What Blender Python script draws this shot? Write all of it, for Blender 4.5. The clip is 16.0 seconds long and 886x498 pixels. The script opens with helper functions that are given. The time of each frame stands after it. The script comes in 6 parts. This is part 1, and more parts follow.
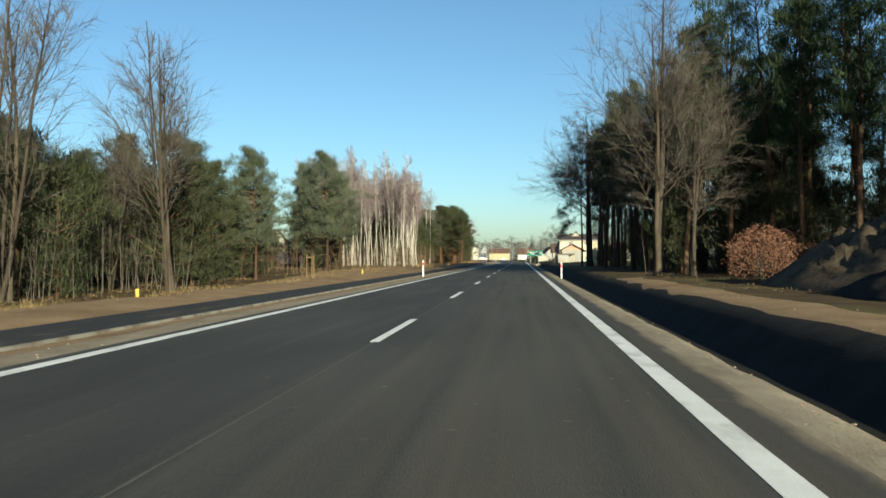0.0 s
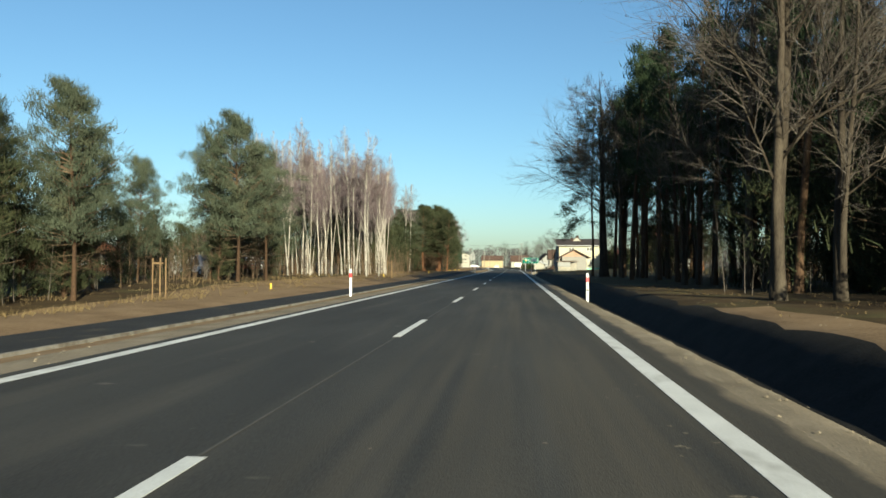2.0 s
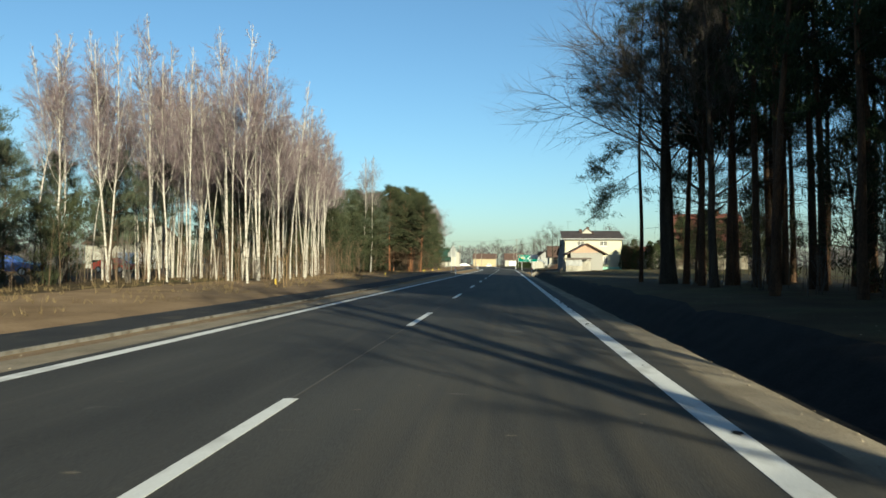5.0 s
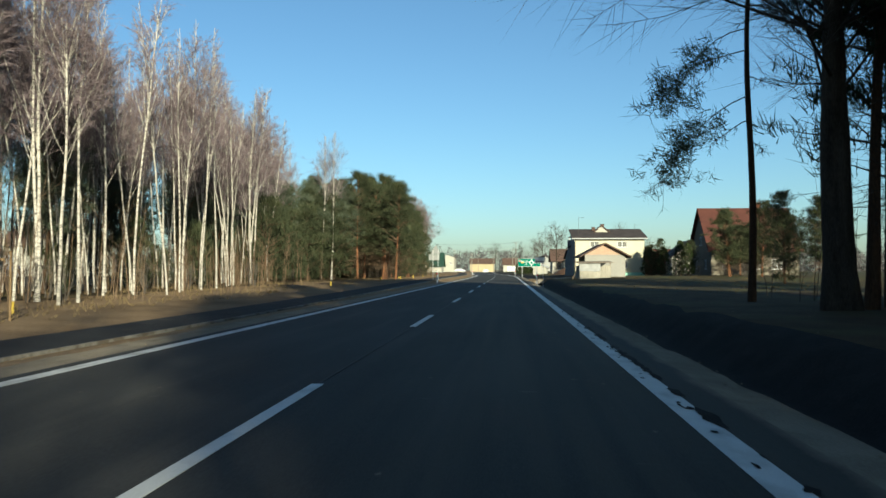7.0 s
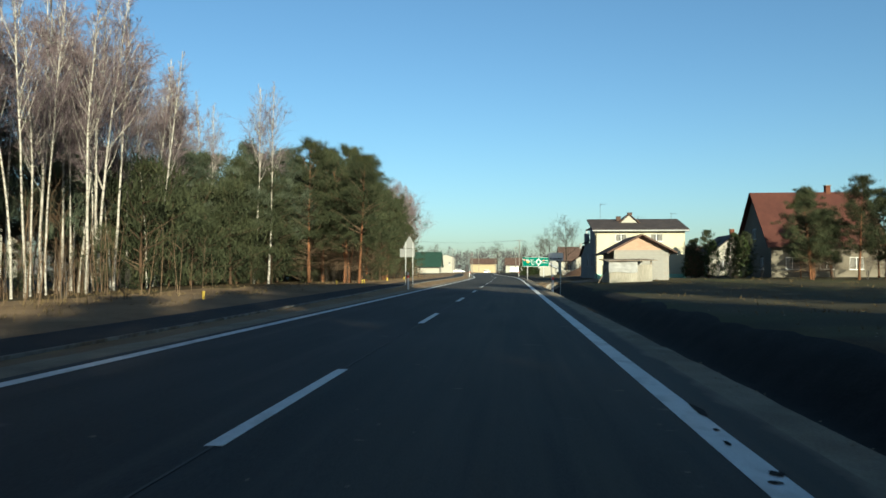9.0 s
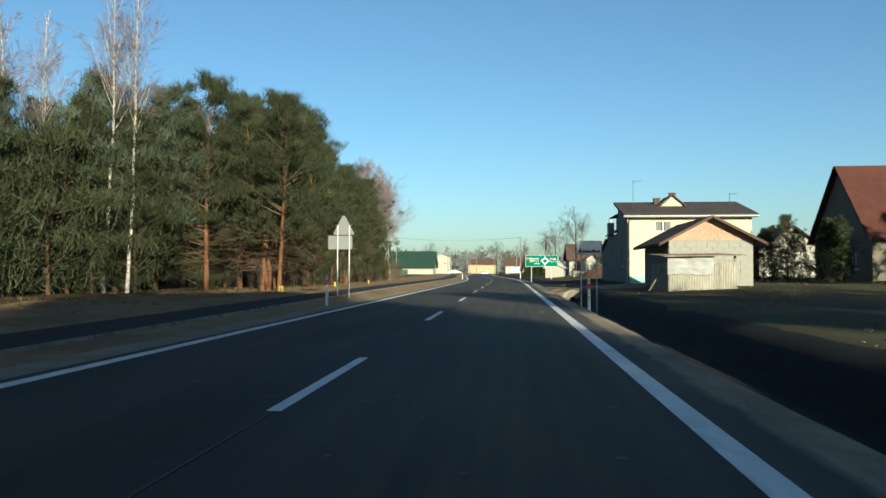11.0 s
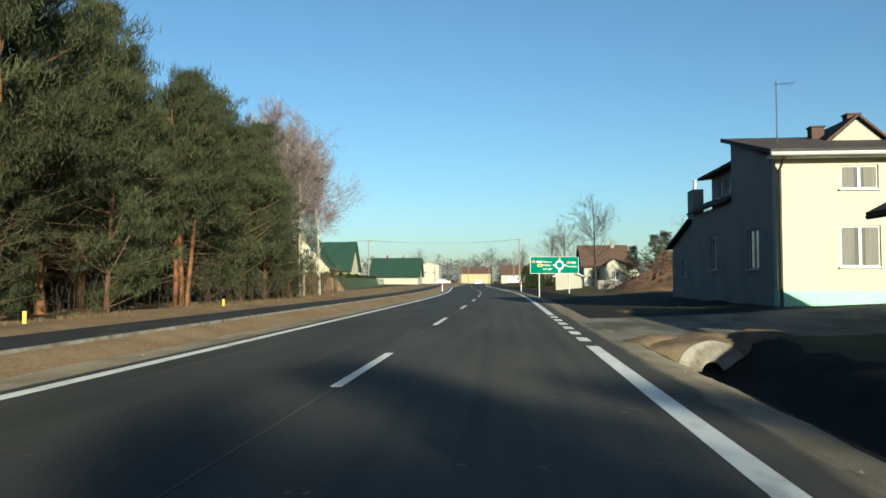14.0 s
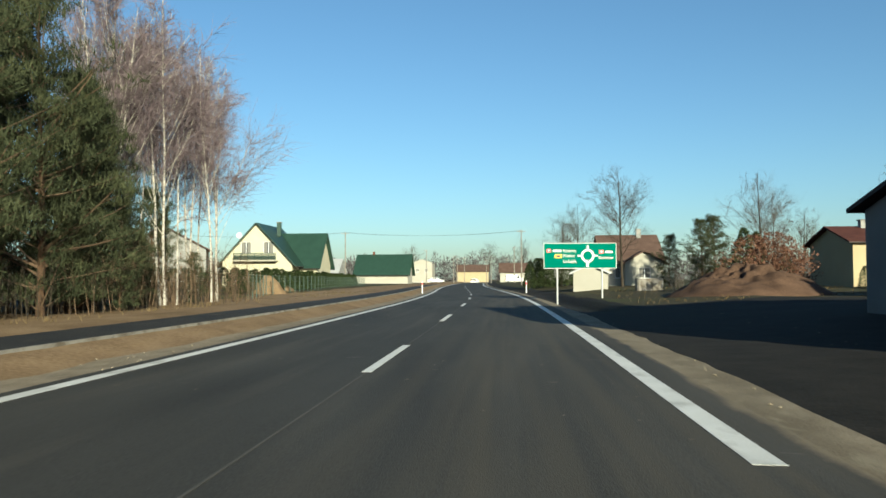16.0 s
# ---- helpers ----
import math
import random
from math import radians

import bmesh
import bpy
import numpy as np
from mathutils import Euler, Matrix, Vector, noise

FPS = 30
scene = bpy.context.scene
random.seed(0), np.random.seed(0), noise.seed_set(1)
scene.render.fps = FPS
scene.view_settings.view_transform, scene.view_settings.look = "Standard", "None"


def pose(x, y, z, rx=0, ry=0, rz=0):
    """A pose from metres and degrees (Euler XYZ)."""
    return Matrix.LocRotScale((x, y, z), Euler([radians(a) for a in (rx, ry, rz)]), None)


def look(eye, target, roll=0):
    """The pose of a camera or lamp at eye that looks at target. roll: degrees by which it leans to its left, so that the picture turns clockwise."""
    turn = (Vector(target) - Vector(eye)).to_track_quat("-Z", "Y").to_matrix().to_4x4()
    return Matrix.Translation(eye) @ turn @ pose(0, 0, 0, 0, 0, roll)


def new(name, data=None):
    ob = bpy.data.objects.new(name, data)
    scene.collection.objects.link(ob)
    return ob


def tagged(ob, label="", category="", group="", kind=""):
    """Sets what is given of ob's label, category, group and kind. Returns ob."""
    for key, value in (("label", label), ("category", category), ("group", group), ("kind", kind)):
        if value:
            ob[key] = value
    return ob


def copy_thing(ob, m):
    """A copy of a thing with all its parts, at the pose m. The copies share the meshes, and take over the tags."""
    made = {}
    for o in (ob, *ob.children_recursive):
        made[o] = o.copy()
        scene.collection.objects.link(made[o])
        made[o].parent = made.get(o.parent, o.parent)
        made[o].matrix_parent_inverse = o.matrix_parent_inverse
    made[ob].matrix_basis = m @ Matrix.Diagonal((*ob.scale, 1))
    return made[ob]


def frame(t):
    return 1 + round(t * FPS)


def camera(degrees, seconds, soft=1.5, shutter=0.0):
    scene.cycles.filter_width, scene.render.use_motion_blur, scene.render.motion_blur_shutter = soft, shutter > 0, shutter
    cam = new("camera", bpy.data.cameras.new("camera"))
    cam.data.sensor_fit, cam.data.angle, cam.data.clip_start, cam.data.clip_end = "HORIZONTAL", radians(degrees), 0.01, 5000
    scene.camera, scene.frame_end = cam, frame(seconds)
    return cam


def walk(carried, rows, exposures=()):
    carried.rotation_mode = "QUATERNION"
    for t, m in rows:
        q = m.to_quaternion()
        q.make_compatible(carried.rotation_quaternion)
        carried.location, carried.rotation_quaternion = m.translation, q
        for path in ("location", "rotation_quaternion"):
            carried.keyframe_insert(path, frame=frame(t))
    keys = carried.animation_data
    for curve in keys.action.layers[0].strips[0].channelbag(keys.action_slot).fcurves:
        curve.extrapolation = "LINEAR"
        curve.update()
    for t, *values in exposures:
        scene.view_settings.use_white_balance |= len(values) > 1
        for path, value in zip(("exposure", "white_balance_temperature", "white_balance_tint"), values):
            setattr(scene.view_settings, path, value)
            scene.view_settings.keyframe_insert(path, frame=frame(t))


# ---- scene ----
cam = camera(60.33, 16.0, soft=1.6, shutter=0.1)
EYE = 1.19
# seconds, x, y, yaw, pitch, roll: the road runs along y, its centre line on x = 0
ROWS = [
    (0.0, 2.072, -10.680, 5.845, 0.683, 0.015),
    (0.5, 2.047, -5.082, 5.657, 0.872, 0.234),
    (1.0, 2.013, 0.526, 5.504, 1.071, 0.135),
    (1.5, 1.992, 6.126, 5.355, 1.243, 0.023),
    (2.0, 1.955, 11.429, 5.366, 1.232, -0.182),
    (2.5, 1.939, 16.989, 5.355, 1.219, -0.287),
    (3.0, 1.924, 22.615, 5.336, 1.126, -0.315),
    (3.5, 1.906, 28.289, 5.289, 1.104, -0.258),
    (4.0, 1.898, 33.992, 5.136, 1.064, -0.324),
    (6.5, 1.942, 62.496, 4.664, 1.438, 0.028),
    (7.0, 1.962, 68.185, 4.807, 1.551, -0.035),
    (7.5, 1.971, 73.892, 4.967, 1.606, -0.144),
    (8.0, 1.972, 79.603, 5.007, 1.633, -0.120),
    (8.5, 1.981, 85.271, 5.023, 1.642, -0.084),
    (9.0, 1.999, 90.960, 5.008, 1.598, -0.029),
    (11.5, 2.008, 119.324, 5.021, 1.672, 0.027),
    (12.0, 2.014, 125.004, 5.020, 1.599, 0.122),
    (12.5, 1.995, 130.585, 4.961, 1.654, 0.181),
    (13.0, 1.967, 136.249, 4.800, 1.969, 0.279),
    (13.5, 1.931, 141.863, 4.673, 2.211, 0.115),
    (14.0, 1.917, 147.497, 4.721, 2.383, 0.117),
    (14.5, 1.881, 153.068, 4.785, 2.342, 0.068),
    (15.0, 1.854, 158.737, 4.749, 2.327, 0.154),
    (15.5, 1.817, 164.464, 4.716, 2.366, 0.132),
    (16.0, 1.786, 170.250, 4.642, 2.287, 0.231),
]
walk(cam, [(t, pose(x, y, EYE, 90 + pitch, roll, yaw)) for t, x, y, yaw, pitch, roll in ROWS], ((0.0, 1.52, 6440, -5), (4.0, 1.50, 6420, -5), (6.5, 1.44, 6220, -6), (16.0, 1.44, 6220, -6)))

# ---- world and sun ----
SUN_UP, SUN_X, SUN_Y = radians(15.5), 0.40, -0.917
world = bpy.data.worlds.new("sky")
scene.world = world
world.use_nodes = True
wn = world.node_tree
sky = wn.nodes.new("ShaderNodeTexSky")
sky.sky_type, sky.sun_disc = "NISHITA", False
sky.sun_elevation, sky.sun_rotation = SUN_UP, math.atan2(SUN_X, SUN_Y)
sky.air_density, sky.dust_density, sky.ozone_density = 1.0, 0.9, 3.9
wn.links.new(sky.outputs[0], wn.nodes["Background"].inputs[0])
wn.nodes["Background"].inputs[1].default_value = 0.057
sun = new("sun", bpy.data.lights.new("sun", "SUN"))
sun.data.energy, sun.data.angle, sun.data.color = 4.9, radians(0.55), (1.0, 0.87, 0.68)
sun.matrix_basis = look((SUN_X * math.cos(SUN_UP) * 300, SUN_Y * math.cos(SUN_UP) * 300, math.sin(SUN_UP) * 300), (0, 0, 0))

# ---- materials ----


def mat(name, dark, light, scale=3.0, fine=40.0, rough=0.85, bump=0.2, metal=0.0, stretch=(1, 1, 1), spread=0.0, lo=0.35, hi=0.65):
    """A procedural surface: two colours mixed by coarse and fine noise, with fine relief. spread: brightness change from piece to piece."""
    m = bpy.data.materials.new(name)
    m.use_nodes = True
    t = m.node_tree
    n, l = t.nodes, t.links
    b = n["Principled BSDF"]
    tc, mp = n.new("ShaderNodeTexCoord"), n.new("ShaderNodeMapping")
    mp.inputs["Scale"].default_value = stretch
    l.new(tc.outputs["Object"], mp.inputs[0])
    a, c = n.new("ShaderNodeTexNoise"), n.new("ShaderNodeTexNoise")
    a.inputs["Scale"].default_value, a.inputs["Detail"].default_value = scale, 4
    c.inputs["Scale"].default_value, c.inputs["Detail"].default_value = fine, 3
    l.new(mp.outputs[0], a.inputs[0]), l.new(mp.outputs[0], c.inputs[0])
    add = n.new("ShaderNodeMath")
    add.operation = "MULTIPLY_ADD"
    l.new(c.outputs[0], add.inputs[0])
    add.inputs[1].default_value = 0.5
    half = n.new("ShaderNodeMath")
    half.operation = "MULTIPLY"
    half.inputs[1].default_value = 0.5
    l.new(a.outputs[0], half.inputs[0]), l.new(half.outputs[0], add.inputs[2])
    r = n.new("ShaderNodeValToRGB")
    r.color_ramp.elements[0].position, r.color_ramp.elements[1].position = lo, hi
    r.color_ramp.elements[0].color, r.color_ramp.elements[1].color = (*dark, 1), (*light, 1)
    l.new(add.outputs[0], r.inputs[0])
    out = r.outputs[0]
    if spread:
        oi, hs, mr = n.new("ShaderNodeObjectInfo"), n.new("ShaderNodeHueSaturation"), n.new("ShaderNodeMapRange")
        mr.inputs["To Min"].default_value, mr.inputs["To Max"].default_value = 1 - spread, 1 + spread
        l.new(oi.outputs["Random"], mr.inputs[0]), l.new(mr.outputs[0], hs.inputs["Value"]), l.new(out, hs.inputs["Color"])
        out = hs.outputs[0]
    l.new(out, b.inputs["Base Color"])
    if rough >= 0.8:
        b.inputs["Specular IOR Level"].default_value = 0.1
    b.inputs["Roughness"].default_value, b.inputs["Metallic"].default_value = rough, metal
    if bump:
        bp = n.new("ShaderNodeBump")
        bp.inputs["Strength"].default_value, bp.inputs["Distance"].default_value = bump, 0.02
        l.new(add.outputs[0], bp.inputs["Height"]), l.new(bp.outputs[0], b.inputs["Normal"])
    return m


def stain(m, colour, scale, stretch, lo, hi, amount=1.0):
    """Lays blotches of another colour over a material made by mat()."""
    t = m.node_tree
    n, l = t.nodes, t.links
    b = n["Principled BSDF"]
    old = b.inputs["Base Color"].links[0].from_socket
    tc, mp, no, r, mx = (n.new("ShaderNode" + k) for k in ("TexCoord", "Mapping", "TexNoise", "MapRange", "MixRGB"))
    mp.inputs["Scale"].default_value = stretch
    no.inputs["Scale"].default_value, no.inputs["Detail"].default_value = scale, 5
    r.inputs["From Min"].default_value, r.inputs["From Max"].default_value, r.inputs["To Max"].default_value = lo, hi, amount
    mx.inputs[2].default_value = (*colour, 1)
    l.new(tc.outputs["Object"], mp.inputs[0]), l.new(mp.outputs[0], no.inputs[0]), l.new(no.outputs[0], r.inputs[0])
    l.new(r.outputs[0], mx.inputs[0]), l.new(old, mx.inputs[1]), l.new(mx.outputs[0], b.inputs["Base Color"])
    return m


def lane_dust(m, colour, x0, x1, amount):
    """Brown dust that lorries carried onto the lane to the east, in streaks along the road."""
    t = m.node_tree
    n, l = t.nodes, t.links
    b = n["Principled BSDF"]
    old = b.inputs["Base Color"].links[0].from_socket
    tc, mp, no, sp, r, q, k, mx = (n.new("ShaderNode" + s) for s in ("TexCoord", "Mapping", "TexNoise", "SeparateXYZ", "MapRange", "MapRange", "Math", "MixRGB"))
    mp.inputs["Scale"].default_value = (2.2, 0.05, 1)
    no.inputs["Scale"].default_value, no.inputs["Detail"].default_value = 1.6, 6
    l.new(tc.outputs["Object"], mp.inputs[0]), l.new(mp.outputs[0], no.inputs[0]), l.new(tc.outputs["Object"], sp.inputs[0])
    r.inputs["From Min"].default_value, r.inputs["From Max"].default_value = x0, x1
    q.inputs["From Min"].default_value, q.inputs["From Max"].default_value, q.inputs["To Max"].default_value = 0.36, 0.68, amount
    k.operation = "MULTIPLY"
    mx.inputs[2].default_value = (*colour, 1)
    l.new(sp.outputs[0], r.inputs[0]), l.new(no.outputs[0], q.inputs[0]), l.new(r.outputs[0], k.inputs[0]), l.new(q.outputs[0], k.inputs[1])
    l.new(k.outputs[0], mx.inputs[0]), l.new(old, mx.inputs[1]), l.new(mx.outputs[0], b.inputs["Base Color"])


def edge_dust(m, colour, x0, x1):
    """Gravel dust washed over the east edge of the asphalt in ragged tongues."""
    t = m.node_tree
    n, l = t.nodes, t.links
    b = n["Principled BSDF"]
    old = b.inputs["Base Color"].links[0].from_socket
    tc, mp, no, fi, sp, r, k, q, mx = (n.new("ShaderNode" + s) for s in ("TexCoord", "Mapping", "TexNoise", "TexNoise", "SeparateXYZ", "MapRange", "Math", "MapRange", "MixRGB"))
    mp.inputs["Scale"].default_value = (1.0, 0.7, 1)
    no.inputs["Scale"].default_value, no.inputs["Detail"].default_value = 1.4, 7
    fi.inputs["Scale"].default_value, fi.inputs["Detail"].default_value = 30, 3
    l.new(tc.outputs["Object"], mp.inputs[0]), l.new(mp.outputs[0], no.inputs[0]), l.new(tc.outputs["Object"], sp.inputs[0]), l.new(tc.outputs["Object"], fi.inputs[0])
    r.inputs["From Min"].default_value, r.inputs["From Max"].default_value = x0, x1
    k.operation = "ADD"
    q.inputs["From Min"].default_value, q.inputs["From Max"].default_value, q.inputs["To Max"].default_value = 1.0, 1.32, 0.9
    w = n.new("ShaderNodeMath")
    w.operation = "MULTIPLY_ADD"
    w.inputs[1].default_value = 0.25
    l.new(fi.outputs[0], w.inputs[0]), l.new(no.outputs[0], w.inputs[2])
    l.new(sp.outputs[0], r.inputs[0]), l.new(r.outputs[0], k.inputs[0]), l.new(w.outputs[0], k.inputs[1]), l.new(k.outputs[0], q.inputs[0])
    mx.inputs[2].default_value = (*colour, 1)
    l.new(q.outputs[0], mx.inputs[0]), l.new(old, mx.inputs[1]), l.new(mx.outputs[0], b.inputs["Base Color"])


ASPHALT = mat("asphalt", (0.024, 0.024, 0.024), (0.050, 0.049, 0.046), 0.6, 90, 0.8, 0.35, stretch=(1, 0.25, 1))
stain(ASPHALT, (0.082, 0.074, 0.063), 1.2, (1.6, 0.08, 1), 0.52, 0.78, 0.5)
lane_dust(ASPHALT, (0.074, 0.064, 0.049), 0.15, 1.5, 0.55)
stain(ASPHALT, (0.163, 0.148, 0.126), 2.2, (0.5, 1.3, 1), 0.70, 0.78, 0.7)
edge_dust(ASPHALT, (0.150, 0.124, 0.090), 3.86, 4.26)
NEW_ASPHALT = mat("path_asphalt", (0.018, 0.019, 0.022), (0.034, 0.034, 0.034), 0.8, 110, 0.85, 0.35)
stain(NEW_ASPHALT, (0.119, 0.096, 0.066), 1.3, (1, 0.5, 1), 0.60, 0.80, 0.5)
PAINT = mat("road_paint", (0.427, 0.427, 0.413), (0.564, 0.564, 0.550), 1.5, 60, 0.6, 0.15)
stain(PAINT, (0.172, 0.163, 0.146), 3.0, (1, 0.5, 1), 0.52, 0.76, 0.7)
SEAM = mat("seam", (0.049, 0.049, 0.046), (0.082, 0.077, 0.073), 2, 60, 0.8, 0.1)
SAND = mat("sand", (0.128, 0.084, 0.047), (0.215, 0.150, 0.090), 0.8, 14, 0.95, 0.6)
stain(SAND, (0.085, 0.055, 0.030), 0.35, (1, 0.6, 1), 0.50, 0.72, 0.7)
GRAVEL = mat("gravel_shoulder", (0.123, 0.101, 0.073), (0.233, 0.196, 0.147), 1.2, 45, 0.95, 0.8)
stain(GRAVEL, (0.089, 0.074, 0.052), 0.8, (1, 0.25, 1), 0.52, 0.72, 0.6)
stain(GRAVEL, (0.210, 0.182, 0.136), 3.2, (1.4, 0.5, 1), 0.55, 0.70, 0.7)
DRIVE = mat("dusty_drive", (0.105, 0.094, 0.077), (0.185, 0.166, 0.135), 0.7, 35, 0.95, 0.6)
stain(DRIVE, (0.052, 0.050, 0.047), 0.7, (1.3, 0.35, 1), 0.44, 0.62, 0.85)
stain(DRIVE, (0.230, 0.200, 0.155), 1.6, (1.6, 0.3, 1), 0.58, 0.74, 0.7)
# Dark topsoil, taken near black so that its colour also holds shade.
SOIL = mat("shade_darkened_soil", (0.009, 0.0085, 0.008), (0.021, 0.019, 0.017), 1.5, 22, 0.95, 0.9)
LITTER = mat("forest_floor", (0.025, 0.016, 0.008), (0.071, 0.049, 0.025), 0.7, 18, 0.95, 0.8)
stain(LITTER, (0.074, 0.074, 0.029), 0.25, (1, 1, 1), 0.50, 0.70, 0.6)
FIELD = mat("winter_grass", (0.027, 0.023, 0.012), (0.058, 0.048, 0.025), 0.3, 12, 0.95, 0.7)
stain(FIELD, (0.044, 0.051, 0.017), 0.12, (1, 1, 1), 0.48, 0.66, 0.7)
CONCRETE = mat("concrete", (0.142, 0.132, 0.119), (0.223, 0.209, 0.185), 2, 40, 0.9, 0.4)
stain(CONCRETE, (0.070, 0.054, 0.036), 2.6, (1, 1, 1), 0.46, 0.64, 0.75)
BARK = mat("grey_bark", (0.021, 0.016, 0.013), (0.058, 0.048, 0.036), 4, 30, 0.95, 0.9, stretch=(1, 1, 0.25), spread=0.2)
# Pine bark twice: brighter red for sunlit trunks, darkened for the shaded wood.
RED_BARK = mat("sunlit_red_pine_bark", (0.050, 0.026, 0.016), (0.180, 0.082, 0.040), 2, 22, 0.95, 0.9, stretch=(1, 1, 0.3), spread=0.2)
PINE_BARK = mat("darkened_pine_bark", (0.026, 0.017, 0.012), (0.080, 0.048, 0.029), 2, 22, 0.95, 0.9, stretch=(1, 1, 0.3), spread=0.2)
BIRCH_BARK = mat("birch_bark", (0.052, 0.044, 0.038), (0.360, 0.332, 0.292), 3.5, 14, 0.8, 0.4, stretch=(1, 1, 2.2), spread=0.08, lo=0.37, hi=0.53)
TWIG = mat("grey_twig", (0.040, 0.034, 0.029), (0.090, 0.078, 0.068), 3, 20, 0.95, 0, spread=0.15)
BIRCH_TWIG = mat("birch_twig", (0.085, 0.063, 0.067), (0.170, 0.134, 0.142), 3, 20, 0.9, 0, spread=0.15)
DEAD_TWIG = mat("dead_pine_twigs", (0.050, 0.033, 0.022), (0.118, 0.082, 0.054), 3, 20, 0.95, 0, spread=0.15)
NEEDLE = mat("pine_needles", (0.009, 0.013, 0.007), (0.049, 0.055, 0.028), 0.9, 9, 0.85, 0, spread=0.2)
stain(NEEDLE, (0.049, 0.047, 0.017), 0.7, (1, 1, 1), 0.55, 0.75, 0.6)
YOUNG_NEEDLE = mat("young_pine_needles", (0.022, 0.030, 0.021), (0.072, 0.084, 0.056), 0.9, 9, 0.85, 0, spread=0.15)
stain(YOUNG_NEEDLE, (0.080, 0.066, 0.034), 0.7, (1, 1, 1), 0.55, 0.75, 0.6)
DARK_NEEDLE = mat("old_pine_needles", (0.011, 0.019, 0.011), (0.035, 0.051, 0.024), 0.8, 9, 0.85, 0, spread=0.2)
RUST_LEAF = mat("rust_leaves", (0.060, 0.029, 0.019), (0.129, 0.067, 0.045), 3, 20, 0.8, 0, spread=0.2)
HEDGE_LEAF = mat("thuja_leaves", (0.011, 0.019, 0.007), (0.037, 0.048, 0.017), 2, 14, 0.8, 0, spread=0.15)
CLOD = mat("dried_mud", (0.090, 0.080, 0.062), (0.167, 0.146, 0.114), 6, 50, 0.95, 0.3)
DRY_GRASS = mat("dry_grass", (0.069, 0.047, 0.022), (0.145, 0.108, 0.056), 0.8, 10, 0.9, 0)
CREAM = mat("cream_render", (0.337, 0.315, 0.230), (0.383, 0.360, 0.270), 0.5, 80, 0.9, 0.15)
PALE = mat("pale_render", (0.242, 0.230, 0.193), (0.300, 0.287, 0.250), 0.4, 60, 0.9, 0.15)
MINT = mat("mint_plinth", (0.206, 0.413, 0.310), (0.261, 0.468, 0.358), 1, 60, 0.85, 0.15)
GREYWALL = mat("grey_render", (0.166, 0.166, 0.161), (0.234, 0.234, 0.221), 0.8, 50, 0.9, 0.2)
ORANGE_WALL = mat("yellow_render", (0.267, 0.215, 0.133), (0.310, 0.258, 0.163), 0.5, 50, 0.9, 0.2)
BLOCK = mat("aerated_block", (0.178, 0.171, 0.157), (0.235, 0.228, 0.206), 1.5, 30, 0.95, 0.4)
CLAY = mat("clay_block", (0.265, 0.175, 0.125), (0.330, 0.230, 0.168), 2.5, 30, 0.9, 0.3, spread=0.06)
MORTAR = mat("mortar", (0.174, 0.159, 0.140), (0.232, 0.218, 0.194), 2, 40, 0.95, 0.3)
ROOF_DARK = mat("dark_roof", (0.029, 0.025, 0.025), (0.063, 0.052, 0.049), 1, 20, 0.8, 0.3)
ROOF_BROWN = mat("brown_roof", (0.055, 0.034, 0.027), (0.092, 0.060, 0.048), 1, 20, 0.85, 0.3)
ROOF_RED = mat("red_roof", (0.059, 0.015, 0.010), (0.094, 0.027, 0.017), 1, 20, 0.65, 0.3)
# Wall and tile colours darkened to carry the shade on the red-roof house.
DIM_WALL = mat("shade_dimmed_render", (0.099, 0.086, 0.067), (0.142, 0.126, 0.099), 0.6, 40, 0.9, 0.2)
ROOF_DULL = mat("dulled_red_tiles", (0.045, 0.018, 0.015), (0.074, 0.029, 0.022), 1, 20, 0.8, 0.3)
ROOF_GREEN = mat("green_roof", (0.008, 0.024, 0.016), (0.016, 0.041, 0.028), 1, 20, 0.5, 0.3)
BRICK = mat("brick", (0.065, 0.025, 0.016), (0.112, 0.047, 0.029), 4, 30, 0.9, 0.4)
WHITE = mat("white_plastic", (0.448, 0.448, 0.441), (0.509, 0.509, 0.502), 2, 30, 0.8, 0.05)
RED = mat("red_reflector", (0.447, 0.017, 0.026), (0.568, 0.034, 0.043), 3, 30, 0.4, 0.05)
BLACK = mat("black_print", (0.015, 0.015, 0.016), (0.03, 0.03, 0.03), 3, 30, 0.6, 0)
GALV = mat("galvanised_steel", (0.292, 0.301, 0.301), (0.413, 0.421, 0.421), 3, 40, 0.5, 0.1, 0.3)
SIGN_BACK = mat("sign_back", (0.150, 0.153, 0.148), (0.200, 0.204, 0.196), 1.5, 30, 0.5, 0.05, 0.4)
SIGN_GREEN = mat("sign_green", (0.001, 0.088, 0.060), (0.002, 0.106, 0.074), 1, 20, 0.85, 0)
YELLOW = mat("yellow_paint", (0.400, 0.271, 0.033), (0.490, 0.355, 0.058), 4, 30, 0.7, 0.1)
ORANGE = mat("sign_orange", (0.619, 0.344, 0.017), (0.671, 0.396, 0.034), 4, 30, 0.6, 0)
WOOD = mat("raw_wood", (0.109, 0.068, 0.036), (0.181, 0.127, 0.072), 3, 25, 0.9, 0.3, stretch=(1, 1, 0.2))
OLD_WOOD = mat("weathered_wood", (0.112, 0.086, 0.065), (0.232, 0.189, 0.146), 3, 25, 0.9, 0.4, stretch=(1, 1, 0.2))
TARP = mat("tarpaulin", (0.161, 0.161, 0.156), (0.208, 0.208, 0.201), 2.5, 9, 0.6, 0.5)
TIN = mat("corrugated_sheet", (0.217, 0.199, 0.162), (0.361, 0.337, 0.283), 1.5, 14, 0.6, 0.3, stretch=(1, 1, 0.2))
